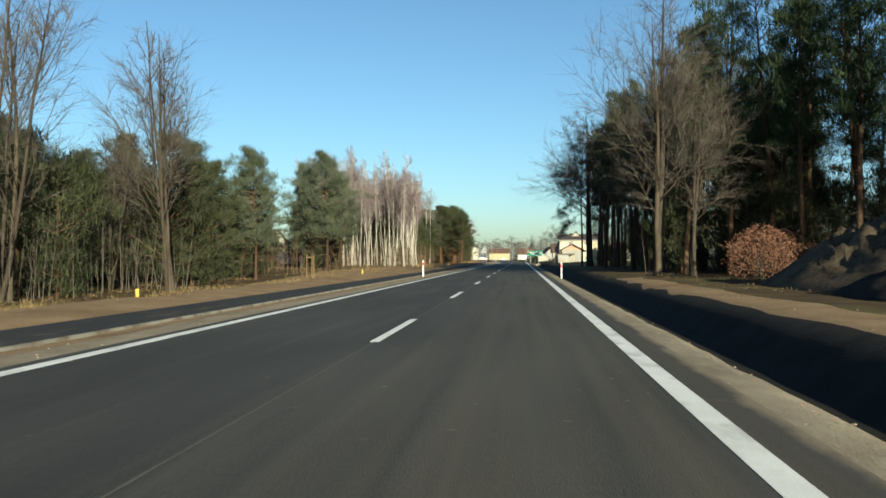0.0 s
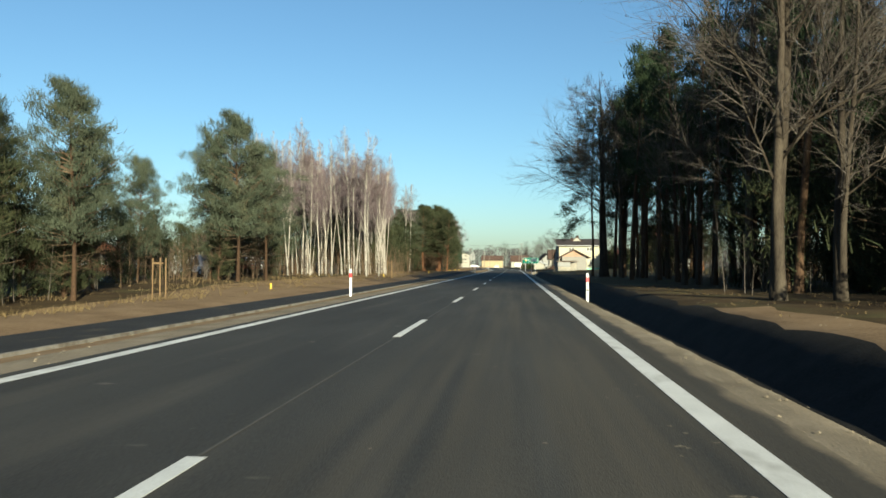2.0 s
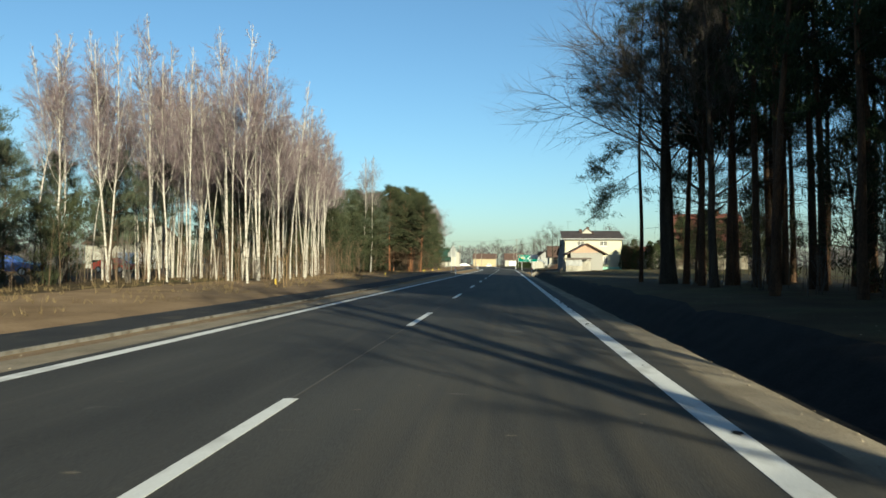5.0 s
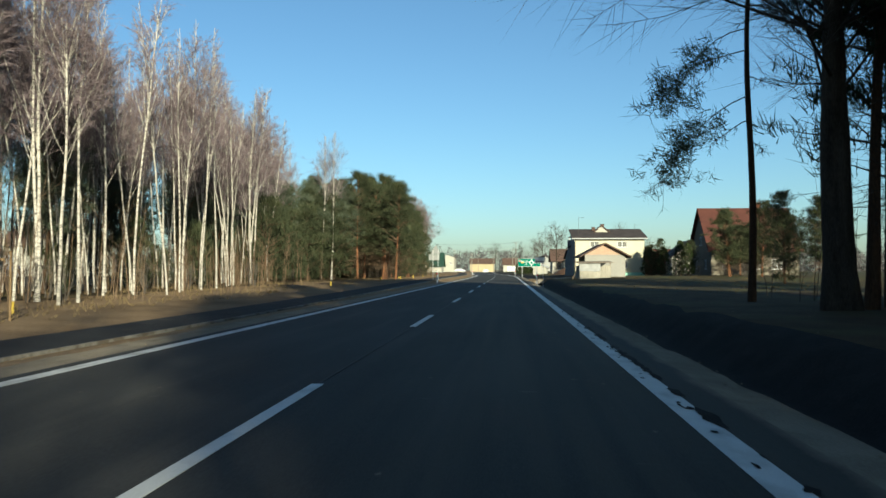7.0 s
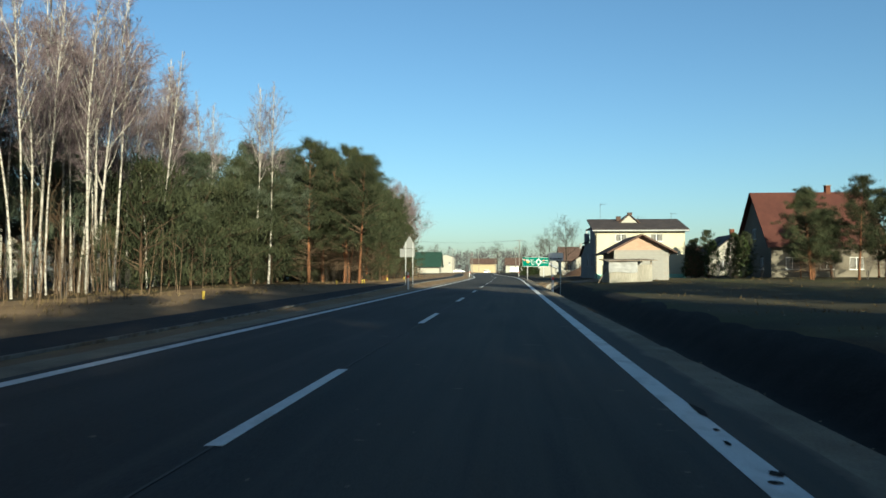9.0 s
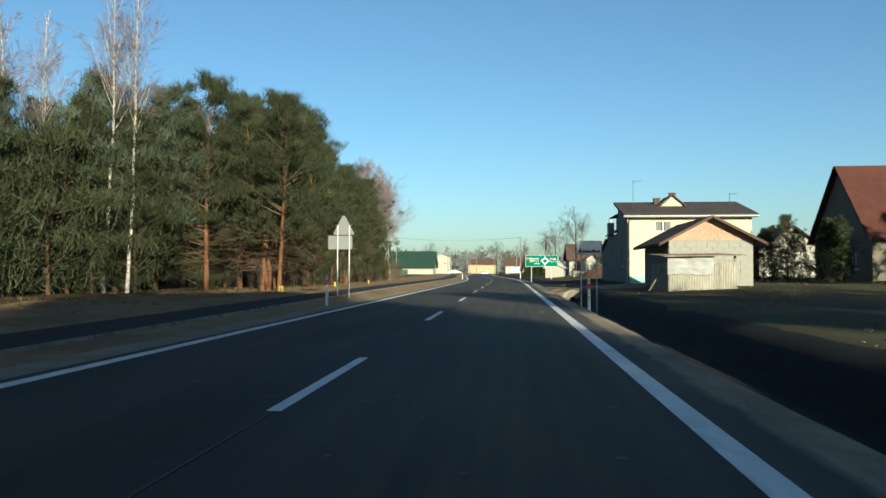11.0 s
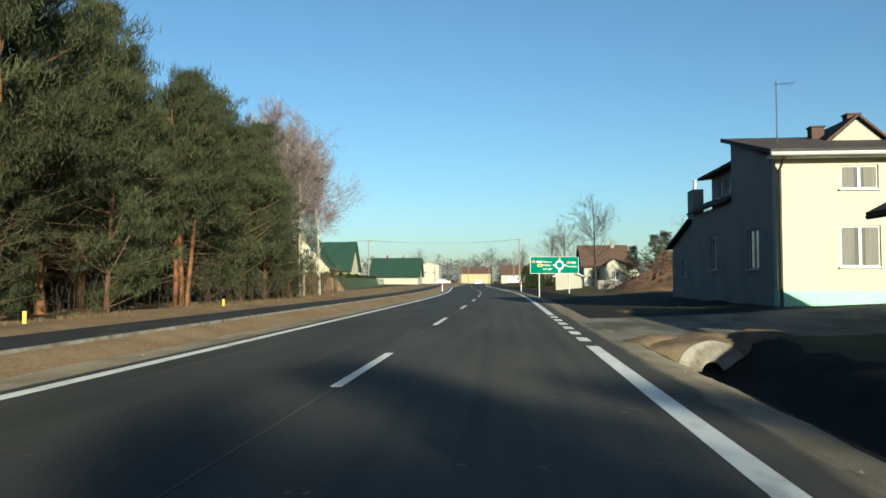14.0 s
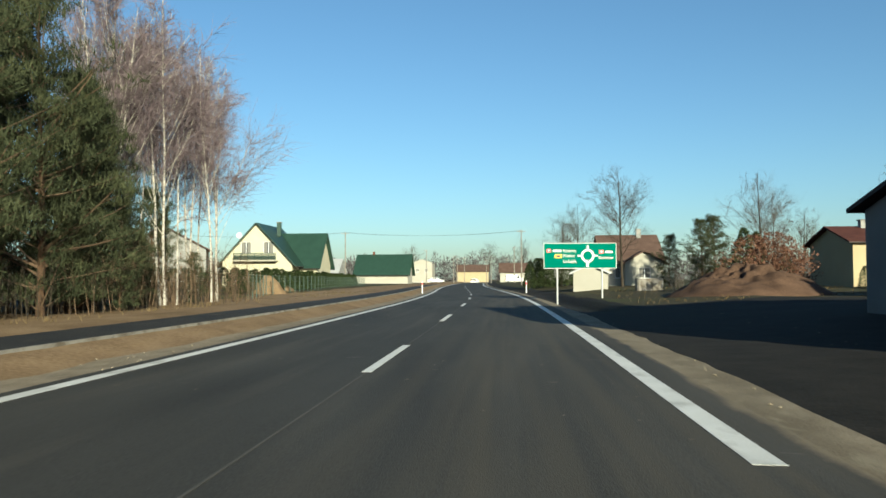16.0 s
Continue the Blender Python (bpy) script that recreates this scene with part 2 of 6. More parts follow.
CAR_WHITE = mat("white_car_paint", (0.602, 0.602, 0.602), (0.688, 0.688, 0.688), 1, 10, 0.25, 0)
CAR_BLUE = mat("blue_car_paint", (0.026, 0.052, 0.172), (0.043, 0.077, 0.241), 1, 10, 0.25, 0)
CAR_RED = mat("red_car_paint", (0.344, 0.026, 0.017), (0.430, 0.043, 0.026), 1, 10, 0.25, 0)
RUBBER = mat("rubber", (0.018, 0.018, 0.018), (0.035, 0.035, 0.035), 5, 40, 0.9, 0.2)
WIRE = mat("dark_cable", (0.026, 0.026, 0.026), (0.052, 0.052, 0.052), 5, 40, 0.7, 0)
# Greyed wood colour: the haze of distance is mixed into it.
FAR_WOOD = mat("far_woods", (0.044, 0.042, 0.044), (0.083, 0.075, 0.075), 0.05, 0.6, 1.0, 0)
GLASS = mat("window_glass", (0.025, 0.03, 0.035), (0.05, 0.055, 0.06), 0.7, 5, 0.08, 0)
CURTAIN = mat("curtain", (0.106, 0.101, 0.091), (0.156, 0.151, 0.139), 4, 30, 0.9, 0.1, stretch=(3, 3, 0.1))

# ---- mesh helpers ----


class Acc:
    """Collects vertices and faces of one mesh."""

    def __init__(self):
        self.v, self.f, self.m = [], [], []

    def face(self, pts, mi=0):
        k = len(self.v)
        self.v.extend(pts)
        self.f.append(tuple(range(k, k + len(pts))))
        self.m.append(mi)

    def box(self, x0, y0, z0, x1, y1, z1, bevel=0.0, mi=0):
        b = min(bevel, (x1 - x0) / 3, (y1 - y0) / 3)
        k = len(self.v)
        ring = [(x0 + b, y0), (x1 - b, y0), (x1, y0 + b), (x1, y1 - b), (x1 - b, y1), (x0 + b, y1), (x0, y1 - b), (x0, y0 + b)] if b > 0 else [(x0, y0), (x1, y0), (x1, y1), (x0, y1)]
        n = len(ring)
        self.v.extend([(x, y, z0) for x, y in ring] + [(x, y, z1) for x, y in ring])
        self.f.append(tuple(range(k + n - 1, k - 1, -1)))
        self.f.append(tuple(range(k + n, k + 2 * n)))
        self.m += [mi] * (2 + n)
        for i in range(n):
            j = (i + 1) % n
            self.f.append((k + i, k + j, k + n + j, k + n + i))

    def tube(self, pts, radii, sides=5, cap=False, mi=0):
        pts = [Vector(p) for p in pts]
        k, n = len(self.v), len(pts)
        for i, p in enumerate(pts):
            d = (pts[min(i + 1, n - 1)] - pts[max(i - 1, 0)])
            d = d.normalized() if d.length > 1e-9 else Vector((0, 0, 1))
            a = d.cross(Vector((0, 0, 1)) if abs(d.z) < 0.9 else Vector((1, 0, 0))).normalized()
            b = d.cross(a)
            for s in range(sides):
                w = 2 * math.pi * s / sides
                q = p + radii[i] * (math.cos(w) * a + math.sin(w) * b)
                self.v.append((q.x, q.y, q.z))
        for i in range(n - 1):
            for s in range(sides):
                t = (s + 1) % sides
                self.f.append((k + i * sides + s, k + i * sides + t, k + (i + 1) * sides + t, k + (i + 1) * sides + s))
                self.m.append(mi)
        if cap:
            self.f.append(tuple(k + s for s in range(sides - 1, -1, -1)))
            self.f.append(tuple(k + (n - 1) * sides + s for s in range(sides)))
            self.m += [mi, mi]

    def disc(self, c, r, h, sides=16, mi=0):
        self.tube([(c[0], c[1], c[2]), (c[0], c[1], c[2] + h)], [r, r], sides, True, mi)

    def spike(self, p, d, length, width):
        """One flat tuft of needles or a leaf, as a single triangle."""
        a = d.cross(Vector((random.uniform(-1, 1), random.uniform(-1, 1), random.uniform(-1, 1))))
        a = a.normalized() * (width / 2) if a.length > 1e-6 else Vector((width / 2, 0, 0))
        q, e = p + d * length, p - d * (0.2 * length)
        k = len(self.v)
        self.v += [(e.x - a.x, e.y - a.y, e.z - a.z), (e.x + a.x, e.y + a.y, e.z + a.z), (q.x, q.y, q.z)]
        self.f.append((k, k + 1, k + 2))
        self.m.append(0)

    def blade(self, p, q, width):
        """A fine twig or grass blade: one long thin triangle from p to q."""
        d = q - p
        a = d.cross(Vector((random.uniform(-1, 1), random.uniform(-1, 1), random.uniform(-1, 1))))
        a = a.normalized() * (width / 2) if a.length > 1e-6 else Vector((width / 2, 0, 0))
        k = len(self.v)
        self.v += [(p.x - a.x, p.y - a.y, p.z - a.z), (p.x + a.x, p.y + a.y, p.z + a.z), (q.x, q.y, q.z)]
        self.f.append((k, k + 1, k + 2))
        self.m.append(0)

    def mesh(self, name, mats, smooth=False):
        me = bpy.data.meshes.new(name)
        me.from_pydata(self.v, [], self.f)
        for m in mats if isinstance(mats, (list, tuple)) else [mats]:
            me.materials.append(m)
        if isinstance(mats, (list, tuple)):
            me.polygons.foreach_set("material_index", self.m)
        if smooth:
            me.polygons.foreach_set("use_smooth", [True] * len(me.polygons))
        me.update()
        return me


def part(name, acc, material, parent, label="", smooth=False):
    """One mesh under a thing or under a part."""
    ob = new(name, acc.mesh(name, material, smooth))
    ob.parent = parent
    return tagged(ob, label)


def thing(name, label, category, m=Matrix(), group="", kind=""):
    """The root of a thing: an Empty at its base."""
    ob = new(name)
    ob.empty_display_size = 0.2
    ob.matrix_basis = m
    return tagged(ob, label, category, group, kind)


def single(name, acc, material, label, category, m=Matrix(), group="", kind="", smooth=False):
    ob = new(name, acc.mesh(name, material, smooth))
    ob.matrix_basis = m
    return tagged(ob, label, category, group, kind)


def boxes(*bs, bevel=0.0):
    a = Acc()
    for b in bs:
        a.box(*b, bevel=bevel)
    return a


def put(ob, x, y, turn=0.0, size=1.0, lean=0.0, z=None, tall=1.0):
    """A copy of a thing on the ground."""
    z = ground_z(x, y) - 0.03 if z is None else z
    return copy_thing(ob, pose(x, y, z, lean, 0, turn) @ Matrix.Diagonal((size, size, size * tall, 1)))


# ---- the lie of the land ----


def centre(y):
    """The road's centre line: straight, then a long double bend."""
    if y < 180:
        return 0.0
    return float(np.mean(np.interp([y - 14, y - 7, y, y + 7, y + 14], (200, 225, 249, 275, 303, 340, 400, 500, 900), (0, -0.5, -1.9, -3.7, -5.2, -6.6, -8.2, -10, -20))))


def smooth_step(a, b, y):
    w = min(1, max(0, (y - a) / (b - a)))
    return w * w * (3 - 2 * w)


def path_z(y):
    return -0.17 + 0.31 * smooth_step(85, 170, y)


def ditch(y):
    return (1 - smooth_step(163.3, 164.1, y)) + 0.6 * smooth_step(198, 206, y) * (1 - smooth_step(225, 245, y))


RIGHT_U = (3.95, 4.45, 4.7, 4.85, 5.7, 6.2, 6.9, 7.3, 9, 12, 40, 200)


def ground_z(x, y):
    u = x - centre(y)
    if u < 0:
        p = path_z(y)
        z = float(np.interp(-u, (0, 3.9, 4.7, 5.5, 7.8, 8.6, 12, 40, 200), (-0.06, -0.10, -0.10, p - 0.03, p - 0.03, p + 0.05, 0.05, 0.25, 0.4)))
        z -= 0.75 * smooth_step(9, 16, -u) * (1 - smooth_step(30, 60, y))
        rough = smooth_step(8, 12, -u)
    else:
        d, k = ditch(y), 0.25 * smooth_step(135, 160, y)
        wet = float(np.interp(u, (0, *RIGHT_U), (-0.06, -0.10, -0.11, -0.14, -0.27, -0.75, -0.75, -0.16, 0.03, 0.08, 0.1 + k, 0.25 + k, 0.4)))
        dry = float(np.interp(u, (0, *RIGHT_U), (-0.06, -0.10, -0.09, -0.08, -0.07, -0.05, -0.03, 0.0, 0.02, 0.10, 0.1 + k, 0.25 + k, 0.4)))
        z = d * wet + (1 - d) * dry
        rough = smooth_step(7, 11, u)
    return z + rough * 0.10 * noise.noise((x * 0.35, y * 0.35, 0)) + 0.02 * noise.noise((x * 1.3, y * 1.3, 5)) * (abs(u) > 4.4)


def ground_sheet():
    """The ground, one sheet to the horizon; the kinds of soil follow wavering borders along the road."""
    lines = [-3500, -1200, -500, -220, -120, -80, -60, -48, -40, -34, -29, -25, -21, -18, -15.5, -13, -11, -9.6, -8.5, -7.8, -5.5, -5.1, -4.7, -4.3, -3.88, 0, 3.88, 4.2, 4.45, 4.7, 4.85,
             5.35, 5.7, 6.2, 6.5, 6.9, 7.3, 8, 9, 10, 11, 13, 15, 18, 22, 26, 32, 40, 50, 65, 90, 140, 250, 600, 1400, 3500]
    wave = {-13: (1.3, 0.12), -8.5: (0.25, 0.3), -4.7: (0.12, 0.5), 4.7: (0.12, 0.5), 4.85: (0.10, 0.5), 7.3: (0.35, 0.35), 11: (1.2, 0.15), -15.5: (0.8, 0.1), 13: (0.8, 0.13), 9: (0.5, 0.3)}
    ys = [-3500, -1200, -500, -250, -150, -100, -75, -55, -42, -33, -27] + [-22 + 0.8 * i for i in range(346)] + [258 + 3 * i for i in range(30)] + [352, 370, 400, 450, 520, 620, 800, 1200, 2000, 3800]
    a = Acc()
    for y in ys:
        for u in lines:
            amp, fr = wave.get(u, (0, 0))
            w = u + amp * noise.noise((y * fr, u, 0)) + amp * 0.5 * noise.noise((y * fr * 3, u, 9))
            x = w + centre(y)
            a.v.append((x, y, ground_z(x, y)))
    n = len(lines)
    for j in range(len(ys) - 1):
        yard = 163.2 < ys[j] < 173.2
        for i in range(n - 1):
            c = (lines[i] + lines[i + 1]) / 2
            # Yard past the drive: near-black soil stands in for the shadow lying there.
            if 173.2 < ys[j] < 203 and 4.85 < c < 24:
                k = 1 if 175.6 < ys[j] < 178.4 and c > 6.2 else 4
            elif c < -15.5 or c > 13:
                k = 0 if abs(c) < 60 and ys[j] < 215 and not (c > 13 and ys[j] > 106) else 1
            elif c < -8.5 or c > 7.3:
                k = 5 if yard and 0 < c < 13 else 1 if c > 7.3 and 106 < ys[j] else 0 if c > (9 if ys[j] < 33 else 7.3) else 2
            elif yard and c > 0:
                k = 5
            elif c < -4.7:
                k = 2
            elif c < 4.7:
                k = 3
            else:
                # Ditch: dark humus with the shade of its slopes in the colour.
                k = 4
            a.f.append((j * n + i, j * n + i + 1, (j + 1) * n + i + 1, (j + 1) * n + i))
            a.m.append(k)
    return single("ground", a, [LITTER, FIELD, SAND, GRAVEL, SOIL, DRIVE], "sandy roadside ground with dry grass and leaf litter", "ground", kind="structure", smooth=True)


def strip(u0, u1, y0, y1, step, lift, depth, across=1, z_of=None):
    """A slab that follows the road between two offsets from its centre line."""
    a = Acc()
    n = max(1, round((y1 - y0) / step))
    us = [u0 + (u1 - u0) * i / across for i in range(across + 1)]
    for j in range(n + 1):
        y = y0 + (y1 - y0) * j / n
        c = centre(y)
        tops = [(c + u, y, (z_of(y) if z_of else -0.02 * abs(u)) + lift) for u in us]
        a.v += [*tops, (tops[-1][0], y, tops[-1][2] - depth), (tops[0][0], y, tops[0][2] - depth)]
    w = across + 3
    for j in range(n):
        for i in range(w):
            k = (i + 1) % w
            a.f.append((j * w + i, j * w + k, (j + 1) * w + k, (j + 1) * w + i))
            a.m.append(0)
    a.f += [tuple(range(w)), tuple(n * w + i for i in range(w - 1, -1, -1))]
    a.m += [0, 0]
    return a


ground_sheet()
road = single("road", strip(-3.92, 4.14, -120, 430, 2.0, 0.0, 0.12, 8), ASPHALT, "new dark asphalt two-lane road with white markings", "road", kind="structure")
cycle_path = single("pavement", strip(-7.7, -5.66, -60, 330, 1.0, 0.0, 0.1, 2, path_z), NEW_ASPHALT, "fresh black asphalt cycle path beside the road", "path", kind="structure")
single("path_edging", strip(-5.66, -5.58, -60, 330, 1.0, 0.03, 0.15, 1, path_z), CONCRETE, "pale concrete edging along the path", "kerb", kind="structure")
part("edge_line", strip(-3.68, -3.44, -60, 400, 2.0, 0.004, 0.003, 1), PAINT, road, "white solid edge line")
part("edge_line", strip(3.44, 3.68, -60, 162.4, 2.0, 0.004, 0.003, 1), PAINT, road, "white solid edge line")
part("edge_line", strip(3.44, 3.68, 175.6, 400, 2.0, 0.004, 0.003, 1), PAINT, road, "white solid edge line")
part("centre_seam", strip(-0.012, 0.012, -60, 330, 2.0, 0.003, 0.002, 1), SEAM, road, "thin pale seam along the middle")
for k in range(-4, 28):
    part("lane_dash", strip(-0.065, 0.065, 12 * k, 12 * k + 4, 2.0, 0.006, 0.004, 1), PAINT, road)
for k in range(6):
    part("edge_dash", strip(3.44, 3.68, 163.6 + 2 * k, 164.6 + 2 * k, 1.0, 0.004, 0.003, 1), PAINT, road)

# ---- trees ----
UP = Vector((0, 0, 1))


def rand_dir(tilt):
    """A direction that leans the given degrees from upright, any way round."""
    w, e = random.uniform(0, 2 * math.pi), radians(tilt)
    return Vector((math.sin(e) * math.cos(w), math.sin(e) * math.sin(w), math.cos(e)))


def grow(p, d, length, steps, wander, lift):
    """The points of a limb that starts at p along d; lift bends it upward, or down if negative."""
    pts, d = [p.copy()], d.copy()
    for _ in range(steps):
        d = (d + Vector((random.uniform(-1, 1), random.uniform(-1, 1), random.uniform(-1, 1))) * wander + UP * lift).normalized()
        pts.append(pts[-1] + d * (length / steps))
    return pts


def taper(r0, r1, n):
    return [r0 + (r1 - r0) * (i / (n - 1)) ** 0.8 for i in range(n)]


def along(pts, s):
    f = s * (len(pts) - 1)
    i = min(int(f), len(pts) - 2)
    return pts[i].lerp(pts[i + 1], f - i), (pts[i + 1] - pts[i]).normalized()


def side_way(d, angle):
    """A way that leaves d at the given angle in degrees, on any side."""
    a = d.cross(Vector((random.uniform(-1, 1), random.uniform(-1, 1), random.uniform(-1, 1))))
    a = a.normalized() if a.length > 1e-4 else Vector((1, 0, 0))
    return (d * math.cos(radians(angle)) + a * math.sin(radians(angle))).normalized()


def bare_tree(name, label, height, stems, girth, low, spread, limbs, bark, twig, droop=0.0, fine=5, reach=0.34, sub=6, twig_r=0.006, lean=6, thick=0.42):
    """A leafless tree: stems with limbs, boughs and fine twigs."""
    root = thing(name, label, "tree")
    crown = Acc()
    for s in range(stems):
        trunk = Acc()
        d = rand_dir(random.uniform(1, lean) if stems > 1 else 1.5)
        h = height * random.uniform(0.8, 1.0) if s else height
        base = Vector((random.uniform(-1, 1), random.uniform(-1, 1), 0)) * (0.16 * (stems > 1)) + Vector((0, 0, -0.1))
        axis = grow(base, d, h, 14, 0.045, 0.02)
        r = girth * random.uniform(0.75, 1.0)
        trunk.tube(axis, [r * (1.25 if i == 0 else 1) * (1 - i / 14) ** 0.85 + 0.012 for i in range(15)], 7)
        part("trunk", trunk, bark, root, smooth=True)
        for _ in range(limbs):
            t = low + (0.97 - low) * random.random() ** 0.85
            p, e = along(axis, t)
            ln = height * reach * (1.08 - t) * min(1.0, 0.55 + t) * random.uniform(0.6, 1.3)
            limb = grow(p, side_way(e, random.uniform(spread * 0.7, spread * 1.25)), ln, 5, 0.10, 0.10)
            rr = max(0.014, r * thick * (1.05 - t))
            crown.tube(limb, taper(rr, 0.008, 6), 4, mi=1)
            for _ in range(max(2, round(sub * min(1.0, ln / (0.40 * height * reach))))):
                q, e2 = along(limb, random.uniform(0.2, 1.0))
                l2 = ln * random.uniform(0.25, 0.5)
                bough = grow(q, side_way(e2, random.uniform(25, 55)), l2, 2, 0.16, 0.06 - droop * 0.5)
                crown.tube(bough, taper(max(0.008, rr * 0.35), twig_r * 0.8, 3), 3)
                for _ in range(max(3, round(fine * min(1.0, l2 / (0.13 * height * reach))))):
                    q2, e3 = along(bough, random.uniform(0.1, 1.0))
                    tw = (side_way(e3, random.uniform(15, 60)) - UP * droop * 3).normalized()
                    crown.blade(q2, q2 + tw * (l2 * random.uniform(0.35, 0.8)), 2.6 * twig_r)
    part("crown", crown, [twig, bark], root)
    return root


def needle_clump(acc, p, size, n, way, fine=False):
    for _ in range(n):
        if fine:
            d = (rand_dir(random.uniform(0, 120)) + way * 0.8).normalized()
            acc.spike(p + Vector((random.gauss(0, 0.34), random.gauss(0, 0.34), random.gauss(0, 0.22))) * size, d, size * random.uniform(0.45, 0.85), size * random.uniform(0.045, 0.08))
            continue
        d = (rand_dir(random.uniform(0, 110)) + way * 0.7).normalized()
        acc.spike(p + Vector((random.gauss(0, 0.3), random.gauss(0, 0.3), random.gauss(0, 0.2))) * size, d, size * random.uniform(0.6, 1.1), size * random.uniform(0.075, 0.14))


def pine(name, label, height, girth, low, wide, whorls, each, clumps, size, needles, dead=0, n=13, stems=1, fine=False, bark=None):
    """A Scots pine: whorled limbs that carry tufts of needles, dead stubs below."""
    root = thing(name, label, "tree")
    crown = Acc()
    for s in range(stems):
        trunk = Acc()
        axis = grow(Vector((0.26 * (s % 3), 0.22 * (s // 2), -0.1)), rand_dir(2 + 5 * (stems > 1)), height * (1 - 0.07 * s), 12, 0.03, 0.03)
        trunk.tube(axis, [girth * (1.2 if i == 0 else 1) * (1 - 0.93 * i / 12) + 0.01 for i in range(13)], 7)
        part("trunk", trunk, bark or PINE_BARK, root, smooth=True)
        for w in range(whorls):
            t = low + (1 - low) * ((w + random.random() * 0.6) / whorls)
            shape = min(1.0, 0.45 + 1.6 * (t - low)) * (1.06 - t) ** 0.65 * 1.35
            for _ in range(each):
                p, e = along(axis, min(0.995, t + random.uniform(-0.015, 0.015)))
                ln = max(0.35, wide * shape * random.uniform(0.55, 1.2))
                limb = grow(p, side_way(e, random.uniform(50, 85) * (1 - 0.45 * max(0, t - 0.7) / 0.3)), ln, 4, 0.10, 0.05)
                crown.tube(limb, taper(max(0.012, 0.028 * ln / 1.5), 0.008, 5), 3, mi=1)
                puffs = []
                for c in range(clumps):
                    q, e2 = along(limb, (1.0, 0.76, 0.5)[c % 3])
                    if c < 3:
                        puffs = puffs[:c] + [q + Vector((random.gauss(0, 1), random.gauss(0, 1), random.gauss(0, 0.6))) * (0.12 * ln)]
                    q = puffs[c % 3] + Vector((random.gauss(0, 1), random.gauss(0, 1), random.gauss(0, 0.45))) * (0.09 + 0.055 * ln)
                    needle_clump(crown, q, size * random.uniform(0.8, 1.25), n, (e2 * 0.5 + UP * 0.6), fine)
        for _ in range(dead):
            p, e = along(axis, random.uniform(0.12, low + 0.1))
            limb = grow(p, side_way(e, random.uniform(70, 100)), wide * random.uniform(0.3, 0.8), 4, 0.14, -0.02)
            crown.tube(limb, taper(0.016, 0.005, 5), 3, mi=1)
            for _ in range(2):
                q, e2 = along(limb, random.uniform(0.2, 0.95))
                crown.tube(grow(q, side_way(e2, 45), wide * 0.2, 2, 0.15, 0), [0.007, 0.005, 0.003], 3, mi=1)
    part("crown", crown, [needles, BARK if height > 15 else DEAD_TWIG], root)
    return root


def leafy_shrub(name, label, height, wide, stems, leaves, leaf, foliage, category="shrub", column=False):
    """A shrub of many stems with small leaves all over; column: a clipped upright evergreen."""
    root = thing(name, label, category)
    wood, crown = Acc(), Acc()
    for _ in range(stems):
        limb = grow(Vector((random.uniform(-0.15, 0.15), random.uniform(-0.15, 0.15), -0.05)), rand_dir(random.uniform(0, 12 if column else 50)), height * random.uniform(0.6, 1.0), 5, 0.1, 0.05)
        wood.tube(limb, taper(0.03, 0.006, 6), 4)
    for _ in range(leaves):
        t = random.random()
        r = wide * (math.sqrt(max(0.02, math.sin(math.pi * min(1, 0.12 + 0.88 * t)))) if not column else (1 - t) ** 0.55 * (0.75 + 0.25 * min(1, 5 * t)))
        w = random.uniform(0, 2 * math.pi)
        r *= random.uniform(0.45, 1.0) ** 0.5 * (1 + 0.16 * math.sin(3 * w + 9 * t))
        if not column:
            r *= 0.85 + 0.45 * noise.noise((2.2 * math.cos(w), 2.2 * math.sin(w), 4 * t))
        p = Vector((r * math.cos(w), r * math.sin(w), height * (0.04 + 0.96 * t)))
        crown.spike(p, (Vector((math.cos(w), math.sin(w), 0.6)) + rand_dir(90) * 0.9).normalized(), leaf * random.uniform(0.7, 1.4), leaf * random.uniform(0.4, 0.7))
    part("stem", wood, BARK, root)
    part("foliage", crown, foliage, root)
    return root


def sapling_thicket(name, label, area, count, h0, h1, twig, twigs=9):
    """Thin whips and suckers that nobody could count, as one mesh."""
    a = Acc()
    for _ in range(count):
        x, y = random.uniform(area[0], area[1]), random.uniform(area[2], area[3])
        h = random.uniform(h0, h1)
        stem = grow(Vector((x, y, ground_z(x, y) - 0.05)), rand_dir(random.uniform(0, 9)), h, 5, 0.05, 0.02)
        a.tube(stem, taper(0.006 + 0.005 * h, 0.004, 6), 3)
        for _ in range(twigs):
            p, e = along(stem, random.uniform(0.25, 1))
            a.tube(grow(p, side_way(e, random.uniform(25, 60)), h * random.uniform(0.12, 0.3), 2, 0.12, 0.05), [0.006, 0.005, 0.003], 3)
    return single(name, a, twig, label, "undergrowth", kind="stuff")


def hide(ob):
    """Lifts a finished model out of the way: its copies stand in the place."""
    for o in (*ob.children_recursive, ob):
        bpy.data.objects.remove(o)


random.seed(11)
OLD = [bare_tree("roadside_tree", "tall leafless roadside tree with several grey stems", 9.8, 4, 0.07, 0.2, 36, 17, BARK, TWIG, lean=15, reach=0.50, sub=8, fine=11, twig_r=0.0045) for _ in range(2)]
OAK = [bare_tree("bare_tree", "big leafless tree with grey-brown trunk and spreading limbs", 18.5, s, 0.24, 0.17, 54, 50 - 14 * s, BARK, TWIG, lean=4, reach=0.56, sub=10, fine=17, twig_r=0.0065, thick=0.34) for s in (1, 2)]
